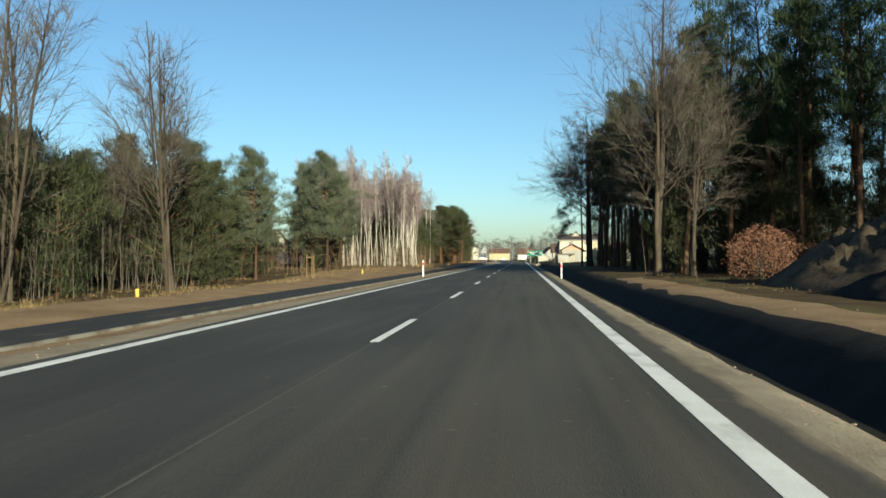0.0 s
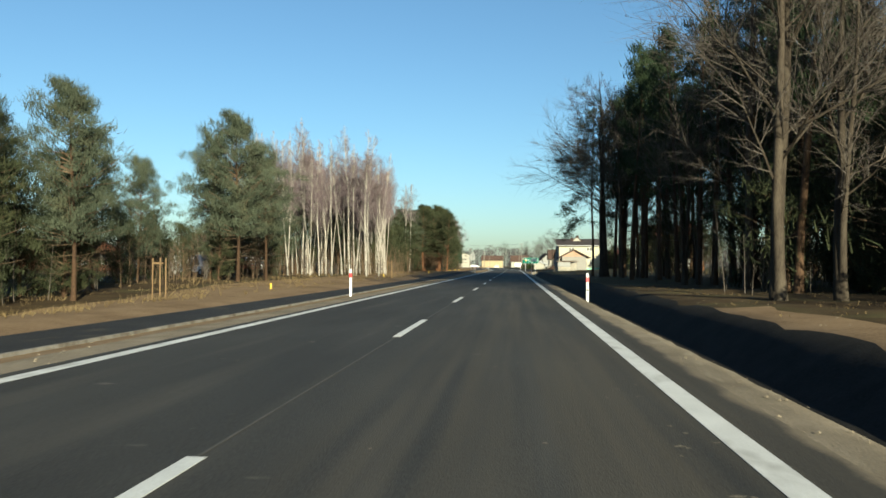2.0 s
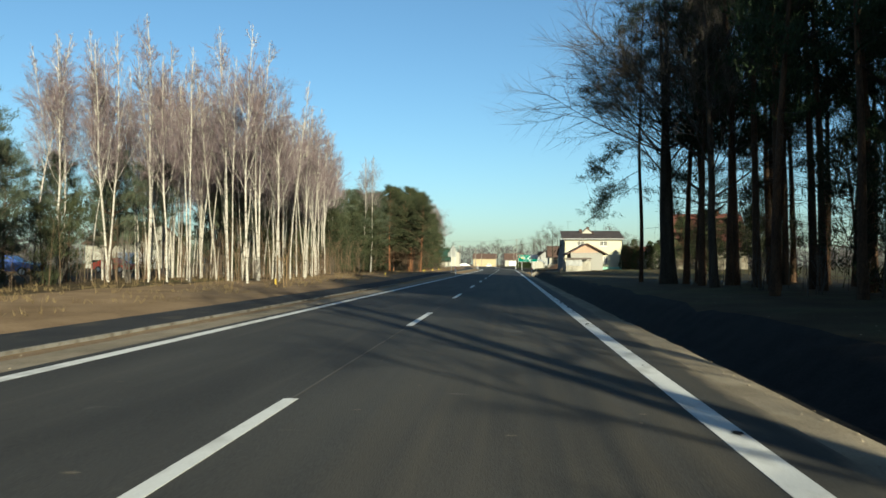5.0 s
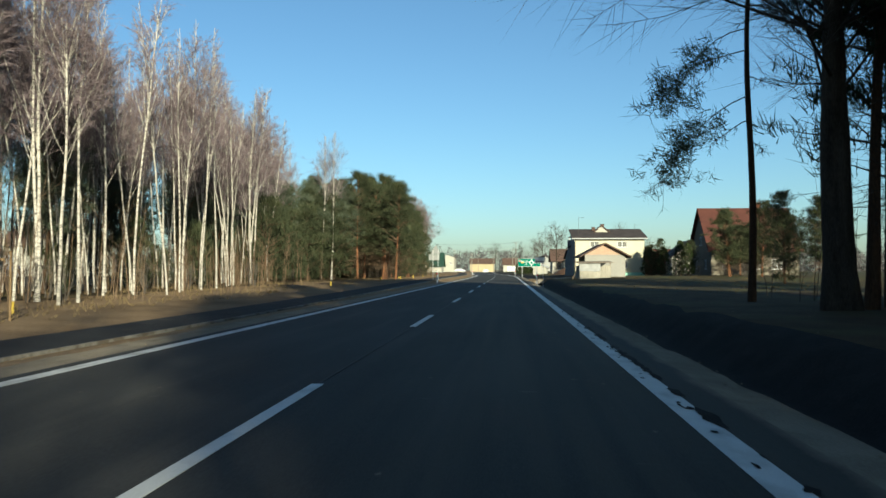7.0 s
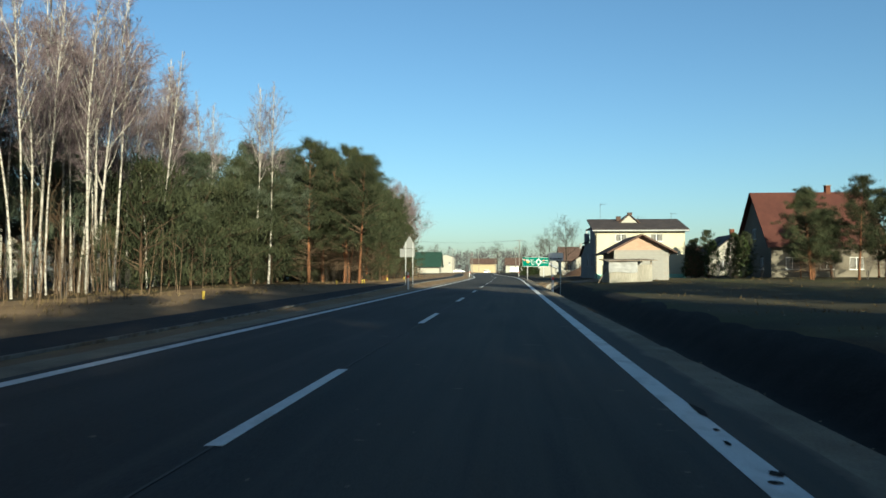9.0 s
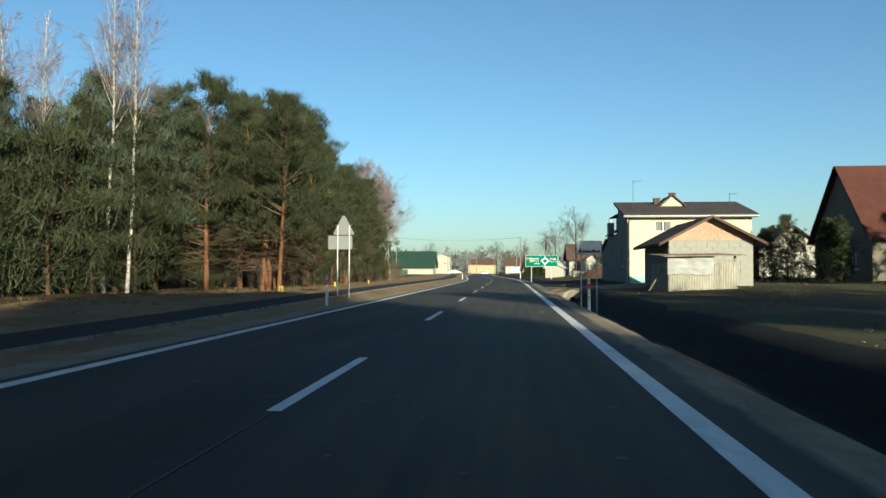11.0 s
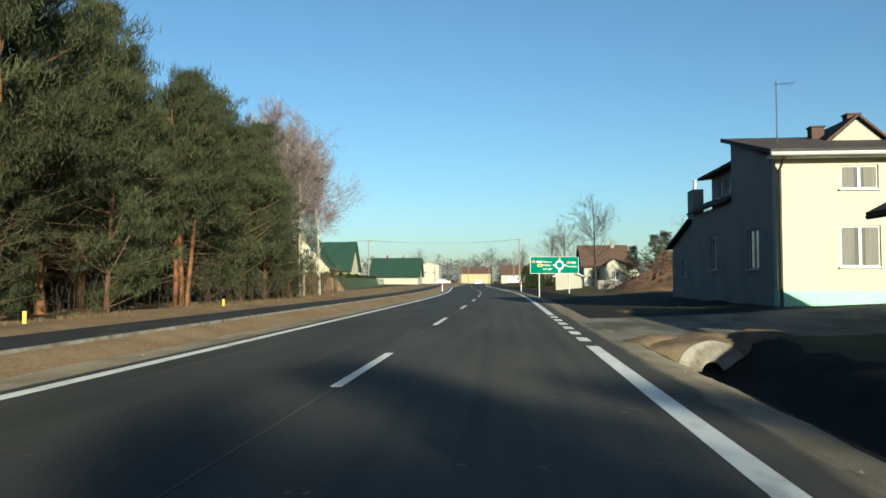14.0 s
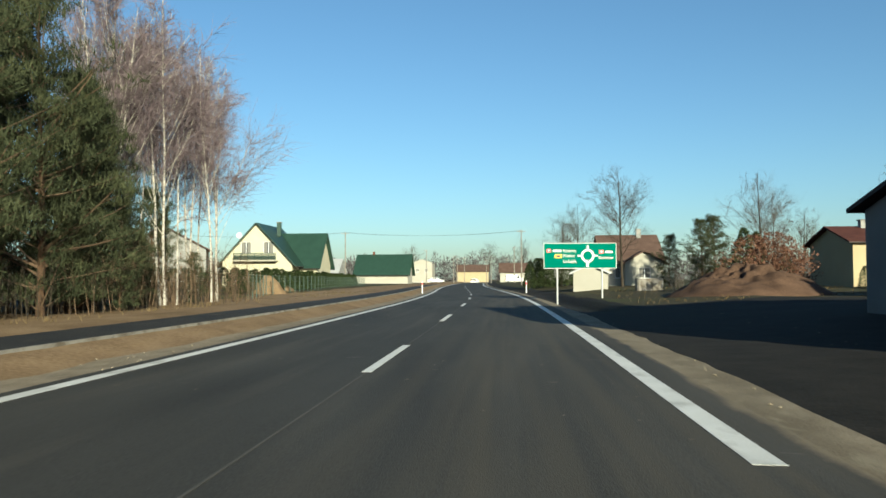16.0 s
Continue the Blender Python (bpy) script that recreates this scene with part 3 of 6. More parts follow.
BIRCH = [bare_tree("birch", "slender leafless birch with white bark and purplish twigs", 15.5, s, 0.066, 0.34, 29, 36 - 8 * (s > 1), BIRCH_BARK, BIRCH_TWIG, droop=0.05, reach=0.31, sub=9, fine=14 - 3 * (s > 1), twig_r=0.0062, lean=6) for s in (1, 1, 2, 1)]
GROVE = [bare_tree("birch", "slim birch in the grove with a purple haze of twigs", 15.5, s, 0.060, 0.30, 31, 42 - 14 * (s > 1), BIRCH_BARK, BIRCH_TWIG, droop=0.05, reach=0.33, sub=10, fine=15 - 3 * (s > 1), twig_r=0.006, lean=6) for s in (1, 2, 1)]
LONE = [bare_tree("tall_birch", "tall birch with a long white trunk and a narrow pale crown", 14.8, 1, 0.09, 0.5, 28, 34, BIRCH_BARK, BIRCH_TWIG, droop=0.05, reach=0.40, sub=9, fine=12, twig_r=0.005)]
GIANT = [bare_tree("old_oak", "massive old leafless oak with a forked dark trunk", 20.5, 2, 0.44, 0.34, 60, 44, BARK, TWIG, lean=2.5, reach=0.50, sub=13, fine=26, twig_r=0.006, thick=0.24)]
MISTY = [bare_tree("birch", "leafless birch with a dense purplish crown of fine twigs", 14.0, s, 0.070, 0.22, 42, 44 - 16 * (s > 1), BIRCH_BARK, BIRCH_TWIG, droop=0.05, reach=0.46, sub=10, fine=24 - 4 * (s > 1), twig_r=0.006, lean=7) for s in (1, 2)]
YOUNG = [pine("young_pine", "bushy green pine with a reddish trunk", 10.0, 0.12, lo, 3.3, 17, 5, 11, 0.48, YOUNG_NEEDLE, dead=18, n=17, fine=True) for lo in (0.26, 0.18, 0.32)]
SMALL = [pine("small_pine", "low dense dark-green young pine", 5.2, 0.07, 0.05, 1.8, 11, 4, 6, 0.62, NEEDLE, n=9, fine=True) for _ in range(2)]
TALL = [pine("tall_pine", "tall old pine with a long bare trunk and dark crown", 18.5, 0.18, lo, 3.4, 10, 4, 7, 0.62, DARK_NEEDLE, dead=24, n=8) for lo in (0.42, 0.5, 0.36)]
EDGE = [pine("tall_pine", "tall dark pine with dead lower branches at the wood's edge", 18.0, 0.19, lo, 3.8, 12, 4, 8, 0.56, DARK_NEEDLE, dead=46, n=12, fine=True) for lo in (0.42, 0.34)]
LOW = [pine("low_limbed_pine", "dark pine with long low boughs at the wood's end", 16.0, 0.2, 0.2, 4.6, 14, 4, 8, 0.55, DARK_NEEDLE, dead=20, n=22, fine=True)]
DENSE = [pine("dense_pine", "dense dark-green pine with foliage down to the ground", 10.5, 0.13, 0.03, 3.3, 18, 6, 9, 0.43, NEEDLE, n=21, fine=True) for _ in range(2)]
FULL = [pine("forest_edge_pine", "broad dark-green pine at the wood's edge", 12.0, 0.15, lo, 4.2, 15, 5, 11, 0.51, NEEDLE, dead=64, n=22, stems=s, fine=True, bark=RED_BARK) for lo, s in ((0.26, 1), (0.18, 2), (0.22, 1))]
RUST = [leafy_shrub("beech_shrub", "low beech shrub with withered rust-brown leaves", 2.6, 1.6, 9, 1500, 0.12, RUST_LEAF)]
THUJA = [leafy_shrub("thuja", "upright dark-green garden thuja", 4.0, 1.1, 3, 1300, 0.19, HEDGE_LEAF, "shrub", True)]
DRYBUSH = [bare_tree("bare_shrub", "leafless brown garden shrub with thin twigs", 2.6, 5, 0.02, 0.15, 35, 6, TWIG, TWIG, reach=0.4, sub=3, fine=7, lean=28, twig_r=0.005)]
STEMS = [pine("many_stemmed_pine", "pine with a cluster of bare reddish stems", 10.5, 0.11, 0.36, 3.6, 13, 4, 9, 0.46, NEEDLE, dead=16, n=14, stems=5, fine=True, bark=RED_BARK)]
SLIM = [bare_tree("birch", "thin straight birch with a bare white trunk and small crown", 14.6, 1, 0.056, 0.42, 27, 30, BIRCH_BARK, BIRCH_TWIG, droop=0.05, reach=0.27, sub=8, fine=11, twig_r=0.0055) for _ in range(2)]
MODELS = [*GROVE, *LONE, *GIANT, *STEMS, *EDGE, *LOW, *DENSE, *MISTY, *OLD, *OAK, *BIRCH, *YOUNG, *SMALL, *TALL, *FULL, *RUST, *THUJA, *DRYBUSH, *SLIM]


def scatter(models, group, n, x0, x1, y0, y1, s0, s1, gap=1.2, keep=None):
    """Copies of models spread over a stretch of ground, none closer than gap."""
    done, tries = [], 0
    while len(done) < n and tries < n * 40:
        tries += 1
        x, y = random.uniform(x0, x1), random.uniform(y0, y1)
        if any((x - a) ** 2 + (y - b) ** 2 < gap * gap for a, b in done) or (keep and not keep(x, y)):
            continue
        done.append((x, y))
        tagged(put(random.choice(models), x, y, random.uniform(0, 360), random.uniform(s0, s1), random.uniform(-2, 2)), group=group)


def slender_pine(x, y):
    """A thin pine with a long bare trunk, one drooping bough of needles and dead twigs above it."""
    root = thing("slender_pine", "slender pine with a long bare trunk and one low bough", "tree", pose(x, y, ground_z(x, y) - 0.03), "tall pines at the wood's edge")
    trunk, crown = Acc(), Acc()
    axis = grow(Vector((0, 0, -0.1)), Vector((0.03, 0, 1)).normalized(), 19.0, 14, 0.035, 0.01)
    trunk.tube(axis, [0.13 * (1.2 if i == 0 else 1) * (1 - 0.85 * i / 14) + 0.01 for i in range(15)], 8)
    part("trunk", trunk, PINE_BARK, root, smooth=True)
    for z, turn, ln, fall, tufts in ((0.385, 178, 4.4, -0.13, 64), (0.34, 168, 1.6, -0.10, 0), (0.42, 20, 1.6, -0.06, 0), (0.47, 190, 4.6, -0.11, 30), (0.51, 150, 3.8, -0.08, 30), (0.55, 10, 3.0, -0.05, 24), (0.58, 200, 3.4, -0.02, 26), (0.30, 30, 1.2, -0.1, 0), (0.62, 60, 3.0, 0.0, 24), (0.64, 175, 4.0, 0.0, 30)):
        p, _ = along(axis, z)
        limb = grow(p, Vector((math.cos(radians(turn)), math.sin(radians(turn)), 0.2 + 3 * fall)).normalized(), ln, 7, 0.17, fall)
        crown.tube(limb, taper(0.024, 0.005, 8), 4, mi=1)
        for _ in range(16):
            q, e = along(limb, random.uniform(0.2, 1.0))
            twig = grow(q, side_way(e, random.uniform(30, 60)), ln * random.uniform(0.15, 0.35), 3, 0.18, -0.08)
            crown.tube(twig, taper(0.012, 0.004, 4), 3, mi=1)
            for _ in range(4):
                q2, e2 = along(twig, random.uniform(0.2, 1.0))
                crown.blade(q2, q2 + side_way(e2, 45) * (0.12 * ln), 0.012)
        for c in range(tufts):
            q, e = along(limb, random.uniform(0.4, 1.0))
            needle_clump(crown, q + Vector((random.gauss(0, 0.45), random.gauss(0, 0.45), random.gauss(0.05, 0.2))), 0.5, 24, e * 0.6 + UP * 0.2, True)
    for w in range(26):
        p, e = along(axis, random.uniform(0.68, 0.99))
        limb = grow(p, side_way(e, random.uniform(45, 85)), random.uniform(1.2, 3.2), 4, 0.1, 0.03)
        crown.tube(limb, taper(0.03, 0.008, 5), 3, mi=1)
        for c in range(9):
            q, e2 = along(limb, random.uniform(0.5, 1.0))
            needle_clump(crown, q + Vector((random.gauss(0, 0.25), random.gauss(0, 0.25), random.gauss(0, 0.15))), 0.48, 22, e2 * 0.5 + UP * 0.6, True)
    part("crown", crown, [DARK_NEEDLE, BARK], root)


random.seed(23)
# west side, from the start to the birches
for x, y, k, s in ((-16.5, 28.2, 0, 1.48), (-19.1, 18.8, 1, 1.55), (-18.2, 10.0, 0, 1.4), (-21.5, 31.0, 1, 1.0)):
    tagged(put(OLD[k], x, y, 77 * y, s), group="leafless trees beside the path")
scatter(SMALL, "young pine thicket", 44, -38, -19.0, 10, 46, 1.0, 1.5, 1.6)
for x, y, k, s in ((-20.0, 35.0, 0, 0.88), (-21.0, 40.5, 1, 0.92), (-18.6, 38.2, 1, 0.76), (-23.5, 36, 0, 0.9), (-22.6, 44.5, 0, 0.8), (-26, 41, 1, 0.9), (-18.6, 44.6, 0, 0.62), (-19.8, 47.2, 1, 0.6), (-18.4, 62.4, 1, 0.5)):
    tagged(put(DENSE[k], x, y, 33 * y, s), group="young pine thicket")
scatter(YOUNG, "young pines by the path", 9, -36, -21, 22, 44, 0.75, 0.9, 2.5)
for x, y, k, s in ((-17.0, 42.7, 0, 0.9), (-20.0, 49.5, 1, 0.8), (-16.4, 60.7, 0, 1.06), (-16.4, 66.5, 2, 0.95), (-19.5, 63.5, 1, 0.98), (-21, 69, 0, 0.85), (-18.5, 73, 1, 0.8), (-22, 58, 1, 0.75)):
    tagged(put(YOUNG[k], x, y, 61 * y, s), group="young pines by the path")
scatter(SMALL, "low pines by the path", 28, -36, -18.5, 52, 88, 0.5, 1.0, 1.8)
scatter(DRYBUSH, "leafless shrubs by the path", 14, -34, -17.5, 48, 86, 0.7, 1.2, 1.8)
sapling_thicket("undergrowth", "brown scrub between the young pines", (-36, -18, 46, 88), 520, 0.8, 3.2, DEAD_TWIG)
scatter(GROVE, "birch grove", 24, -30, -13.5, 89, 134, 0.74, 1.14, 1.8, lambda x, y: x < min(-13.0, 1.2 - 0.334 * (y - 68.2), -0.3 - 0.178 * (y - 28)))
scatter(BIRCH, "birch grove", 38, -27, -12.2, 87, 136, 0.72, 1.12, 1.3, lambda x, y: x < min(-12.4, 1.6 - 0.334 * (y - 68.2), -0.178 * (y - 28)))
for x, y, s in ((-17.3, 150.7, 1.1), (-18.4, 150.4, 1.08), (-21.9, 151.5, 1.0), (-23.0, 144.0, 0.95)):
    tagged(put(LONE[0], x, y, 50 * x, s, 1.5), group="lone birches among pines")
for i, (x, y) in enumerate(((-17.4, 124.5), (-18.2, 127.2), (-19.2, 130.2), (-20.2, 133.4), (-21.6, 136.0), (-20.6, 127.6), (-22.4, 131.6), (-19.6, 124.4), (-23.2, 135.0), (-21.2, 139.2), (-22.0, 142.6), (-22.6, 146.2), (-23.6, 149.4), (-24.2, 144.4), (-23.0, 140.0))):
    tagged(put((BIRCH[i % 2], GROVE[i % 3])[i % 2], x, y, 130 * i, 0.98 + 0.05 * (i % 3)), group="birch grove")
scatter(SMALL, "young pines beside the lone birches", 12, -22, -18.6, 132, 149, 1.0, 1.5, 1.5)
scatter(SMALL, "low pines under the birches", 14, -27, -17.5, 86, 128, 0.4, 0.8, 2.0)
scatter(YOUNG, "pines behind the birches", 9, -29, -19, 86, 124, 0.7, 0.95, 2.6)
scatter(YOUNG, "pines behind the birches", 18, -29, -14.5, 124, 152, 0.75, 1.0, 2.2, lambda x, y: x < -20.5)
for x, y, k, s in ((-10.8, 155.2, 0, 0.86), (-13.6, 163, 2, 1.04), (-12.6, 168, 0, 1.0), (-14, 172.5, 1, 1.05), (-15.5, 156.5, 2, 1.0), (-16, 163.3, 0, 1.02), (-17.5, 169, 2, 1.06), (-15.2, 177, 0, 1.0)):
    tagged(put(FULL[k], x, y, 53 * y, s), group="pine wood beside the path")
scatter(YOUNG, "pine wood behind the path", 15, -28, -17.5, 150, 192, 1.0, 1.25, 2.6)
scatter(YOUNG, "pine wood behind the path", 4, -24, -17.5, 186, 198, 0.9, 1.1, 2.4)
for x, y, k, s in ((-12.8, 193.2, 0, 1.0), (-14.5, 188.5, 1, 1.1), (-14.8, 185.5, 0, 0.95), (-15.2, 194.5, 1, 1.0), (-16.5, 183, 0, 1.15), (-12.2, 173.5, 1, 0.8), (-13.0, 189.5, 0, 0.9), (-11.9, 167, 0, 0.55), (-14.2, 198.0, 1, 0.75), (-12.2, 197.0, 0, 0.35), (-13.6, 201.0, 0, 0.3), (-13.1, 206.0, 1, 0.24), (-17.2, 191.0, 0, 1.25), (-15.0, 179.5, 1, 1.05), (-13.4, 195.8, 0, 0.78), (-15.4, 199.4, 1, 0.7), (-14.6, 204.6, 0, 0.5), (-16.8, 203.0, 1, 0.62), (-17.5, 208.0, 0, 0.55)):
    tagged(put(DENSE[k], x, y, 70 * y, s), group="dense pines at the end of the wood")
for x, y, k, s in ((-13.4, 203.0, 1, 1.0), (-14.8, 206.5, 0, 1.02), (-15.6, 201.5, 0, 1.06), (-13.9, 210.5, 1, 0.96), (-16.4, 209, 1, 1.02), (-17.6, 204.5, 0, 1.05)):
    tagged(put(MISTY[k], x, y, 40 * y, s), group="birches at the end of the pine wood")
for x, y, k, s in ((-14.3, 200.5, 0, 0.82), (-12.9, 207.5, 2, 0.84), (-15.2, 211.5, 0, 0.86), (-16.9, 206.5, 2, 0.9), (-14.5, 208.8, 1, 0.84)):
    tagged(put(GROVE[k], x, y, 40 * y, s), group="birches at the end of the pine wood")
scatter(SMALL, "dark young pines inside the pine wood", 26, -25, -16.5, 148, 202, 0.8, 1.4, 1.8)
tagged(put(STEMS[0], -12.3, 158.6, 140, 1.1), group="pine wood beside the path")
tagged(put(STEMS[0], -13.1, 181.2, 30, 1.0), group="pine wood beside the path")
scatter(DRYBUSH, "leafless shrubs under the birches", 14, -20, -11.6, 86, 126, 0.4, 0.8, 1.5)
scatter(DENSE, "dark pines deep in the pine wood", 18, -34, -20, 138, 204, 0.6, 0.95, 2.6)
sapling_thicket("undergrowth", "dry brown whips round the last birches", (-18, -11.9, 194, 213), 420, 0.8, 3.4, DEAD_TWIG)
sapling_thicket("undergrowth", "thin grey saplings and suckers in the young wood", (-34, -18.0, 8, 44), 420, 2.0, 6.0, TWIG)
sapling_thicket("undergrowth", "thin brown whips under the birches", (-26, -11.8, 84, 128), 320, 1.0, 3.8, DEAD_TWIG)
sapling_thicket("undergrowth", "dry brown whips along the pine wood's edge", (-16, -11.2, 152, 210), 480, 0.5, 1.9, BARK)

random.seed(31)
for i in range(17):
    y = 102 + 2.9 * i
    tagged(put(SLIM[i % 2], -0.178 * (y - 28) - random.uniform(0.1, 1.6), y + random.uniform(-0.8, 0.8), 71 * i, random.uniform(0.82, 1.05), random.uniform(-3, 3)), group="birch grove")
scatter(DENSE, "dark young pines inside the pine wood", 14, -21.5, -16.8, 150, 196, 0.85, 1.05, 2.2)
scatter(SLIM, "birch grove", 50, -25, -12.4, 88, 134, 0.74, 1.06, 1.0, lambda x, y: x < min(-12.6, 0.6 - 0.334 * (y - 68.2), -0.178 * (y - 28)))
for x, y, k, s in ((-14.1, 199.2, 0, 0.86), (-13.5, 204.8, 1, 0.84), (-14.9, 203.4, 0, 0.9), (-15.7, 206.2, 1, 0.88)):
    tagged(put(SLIM[k], x, y, 40 * y, s), group="birches at the end of the pine wood")

# east side, the tall wood
random.seed(41)
for x, y, s in ((15.5, 60.5, 0.95), (18.5, 68.5, 1.0), (19.5, 55.0, 1.0), (22.5, 63.5, 1.05), (17.2, 76.5, 0.95), (23.8, 73.0, 1.05), (25.0, 56.0, 1.0), (21.0, 48.5, 1.0)):
    tagged(put(LOW[0], x, y, 71 * y, s), group="tall pine wood")
for x, y, k, s in ((10.3, 36.6, 1, 1.0), (12.7, 48.0, 0, 0.9), (11.9, 83.5, 0, 0.95), (11.6, 56, 1, 0.62), (12.6, 37.5, 1, 0.75)):
    tagged(put(OAK[k], x, y, 35 * y, s), group="leafless trees at the wood's edge")
tagged(put(GIANT[0], 10.9, 89.7, 75, 1.0), group="leafless trees at the wood's edge")
scatter(TALL, "tall pine wood", 9, 14, 34, 43, 58, 0.94, 1.14, 2.1, lambda x, y: x > 13 + 0.25 * (55 - y))
scatter(TALL, "tall pine wood", 28, 12.5, 31, 56, 101, 0.85, 1.06, 2.4, lambda x, y: y < (min(94, max(80, 103 - 2.2 * (x - 13))) if x < 27 else 96))
scatter(SMALL, "dark young pines under the tall wood", 16, 14.5, 48, 42, 98, 0.7, 1.3, 2.4, lambda x, y: y < 94)
scatter(TALL, "tall pine wood", 6, 29.5, 36, 82, 95, 0.95, 1.08, 2.4)
# Mostly unseen pines, added to throw shade beyond the wood.
scatter(TALL, "tall pine wood", 6, 29, 39, 95, 103, 0.85, 0.95, 2.6)
# Pines added almost wholly out of view, to shade the wood's edge.
scatter(TALL, "tall pine wood by the earth mound", 7, 26, 42, 4, 33, 0.85, 1.05, 3.0)
scatter(TALL, "tall pine wood by the earth mound", 22, 25, 48, 12, 44, 0.9, 1.1, 2.6)
for x, y, k in ((19.8, 31.5, 0), (22.0, 29.0, 1), (24.6, 33.0, 2), (21.6, 35.4, 1), (26.0, 28.0, 0), (24.0, 24.2, 2), (18.6, 35.8, 2)):
    tagged(put(TALL[k], x, y, 57 * y, 1.0), group="tall pine wood by the earth mound")
for x, y, k, s in ((13.4, 43.5, 0, 0.95), (15.6, 40.6, 1, 1.0), (18.2, 39.8, 0, 1.05), (20.8, 41.0, 1, 0.98), (23.4, 39.6, 0, 1.02), (16.8, 45.4, 1, 1.05), (13.9, 50.5, 1, 0.9), (12.9, 58, 0, 0.85), (26, 41.5, 1, 1.0), (21.8, 45, 0, 1.08)):
    tagged(put(EDGE[k], x, y, 44 * y, s), group="tall pines at the wood's edge")
for x, y, k in ((28.6, 88, 0), (30.2, 91.5, 1)):
    tagged(put(TALL[k], x, y, 50 * y, 1.05), group="tall pine wood")
scatter(TALL, "tall pine wood", 7, 12.5, 21, 64, 88, 1.05, 1.15, 2.6)
tagged(put(LOW[0], 13.2, 91.5, 200, 1.1), group="tall pines at the wood's edge")
slender_pine(10.4, 95.4)
for x, y, k, s in ((15.5, 92.5, 0, 1.0), (17.0, 91.0, 1, 1.02), (18.8, 92.4, 0, 0.98), (19.5, 89.5, 1, 1.0), (16.2, 88.5, 0, 1.05), (21.2, 87.5, 1, 0.95), (12.3, 87.6, 0, 0.9)):
    tagged(put(EDGE[k], x, y, 35 * y, s), group="tall pine wood")
for x, y, k, s in ((12.1, 90.4, 0, 1.0), (13.8, 86.5, 2, 0.95), (11.2, 73, 1, 0.9)):
    tagged(put(TALL[k], x, y, 35 * y, s), group="tall pine wood")
scatter(SMALL, "dark young pines at the wood's edge", 18, 14.5, 42, 36.5, 47, 0.75, 1.3, 1.7, lambda x, y: x > 14.5 + 0.2 * (47 - y))
scatter(SMALL, "dark young pines at the wood's edge", 10, 13, 22, 40, 56, 1.0, 1.6, 2.0)
scatter(RUST, "rust-leaved shrubs at the wood's edge", 14, 13.8, 24, 29, 37.5, 0.7, 1.1, 1.3)
scatter(DRYBUSH, "leafless shrubs in the wood", 10, 11, 26, 40, 80, 0.6, 1.2, 2.0)
sapling_thicket("undergrowth", "thin dark saplings in the tall wood", (11, 42, 42, 102), 420, 1.0, 4.5, TWIG, 6)

# ---- roadside furniture ----


def guide_post(with_number):
    root = thing("guide_post", "white plastic guide post with a red reflector band" + (" and black number" if with_number else ""), "guide post")
    a = Acc()
    for z0, z1, w in ((-0.25, 1.05, 0.0), (1.05, 1.12, -0.012)):
        a.box(-0.052 - w * 0.3, -0.025, z0, 0.052 + w, 0.025 + w * 0.5, z1, 0.012)
    part("post", a, WHITE, root)
    part("reflector_band", boxes((-0.056, -0.029, 0.76, 0.056, 0.029, 0.95), bevel=0.012), RED, root, "red reflective band")
    part("reflector", boxes((-0.025, -0.034, 0.80, 0.025, -0.0295, 0.91)), RED, root, "small red reflector")
    return root


def text_mesh(name, body, size, material, parent, x, y, z, label="", align="LEFT", thick=0.0015, bold=0.0):
    """Upright writing that faces down the road, cut from the built-in font."""
    cu = bpy.data.curves.new(name, "FONT")
    cu.body, cu.size, cu.align_x, cu.extrude, cu.offset = body, size, align, thick, bold
    tmp = new(name + "_curve", cu)
    me = bpy.data.meshes.new_from_object(tmp.evaluated_get(bpy.context.evaluated_depsgraph_get()))
    bpy.data.objects.remove(tmp)
    me.materials.clear()
    me.materials.append(material)
    ob = new(name, me)
    ob.parent = parent
    ob.matrix_basis = pose(x, y, z, 90, 0, 0)
    return tagged(ob, label)


POST = guide_post(False)
NUMBERED = [guide_post(True) for _ in range(2)]
for ob, ch in zip(NUMBERED, "43"):
    text_mesh("number", ch, 0.15, BLACK, ob, 0.0, -0.029, 0.40, ch, "CENTER", 0.0015, 0.005)
    part("plate", boxes((-0.012, -0.028, 0.57, 0.012, -0.0255, 0.60)), BLACK, ob, "small black mark")
for x, y, ob in ((4.82, 41.96, NUMBERED[0]), (-4.73, 42.17, POST), (4.79, 141.0, NUMBERED[1]), (-4.75, 141.4, POST), (3.75, 241.0, POST), (-5.9, 241.0, POST)):
    tagged(copy_thing(ob, pose(x, y, ground_z(x, y) + 0.02, 0, 0, 2)), group="guide posts along the road")
MODELS += [POST, *NUMBERED]


def marker_post():
    root = thing("marker_post", "short yellow concrete pipeline marker post", "marker post")
    part("post", boxes((-0.07, -0.07, -0.1, 0.07, 0.07, 0.42), bevel=0.02), YELLOW, root)
    part("cap", boxes((-0.075, -0.075, 0.42, 0.075, 0.075, 0.50), bevel=0.03), YELLOW, root, "worn yellow cap")
    return root


MARKER = marker_post()
MODELS.append(MARKER)
for x, y in ((-15.4, 22.6), (-10.8, 50.5), (-11.2, 87.5), (-10.4, 121.0), (-9.9, 152.8), (-10.15, 153.2), (-11.9, 151.4), (-10.1, 165.7), (-10.4, 180)):
    tagged(put(MARKER, x, y, 10 * y, 1.0 if y < 30 else 0.68), group="yellow marker posts")


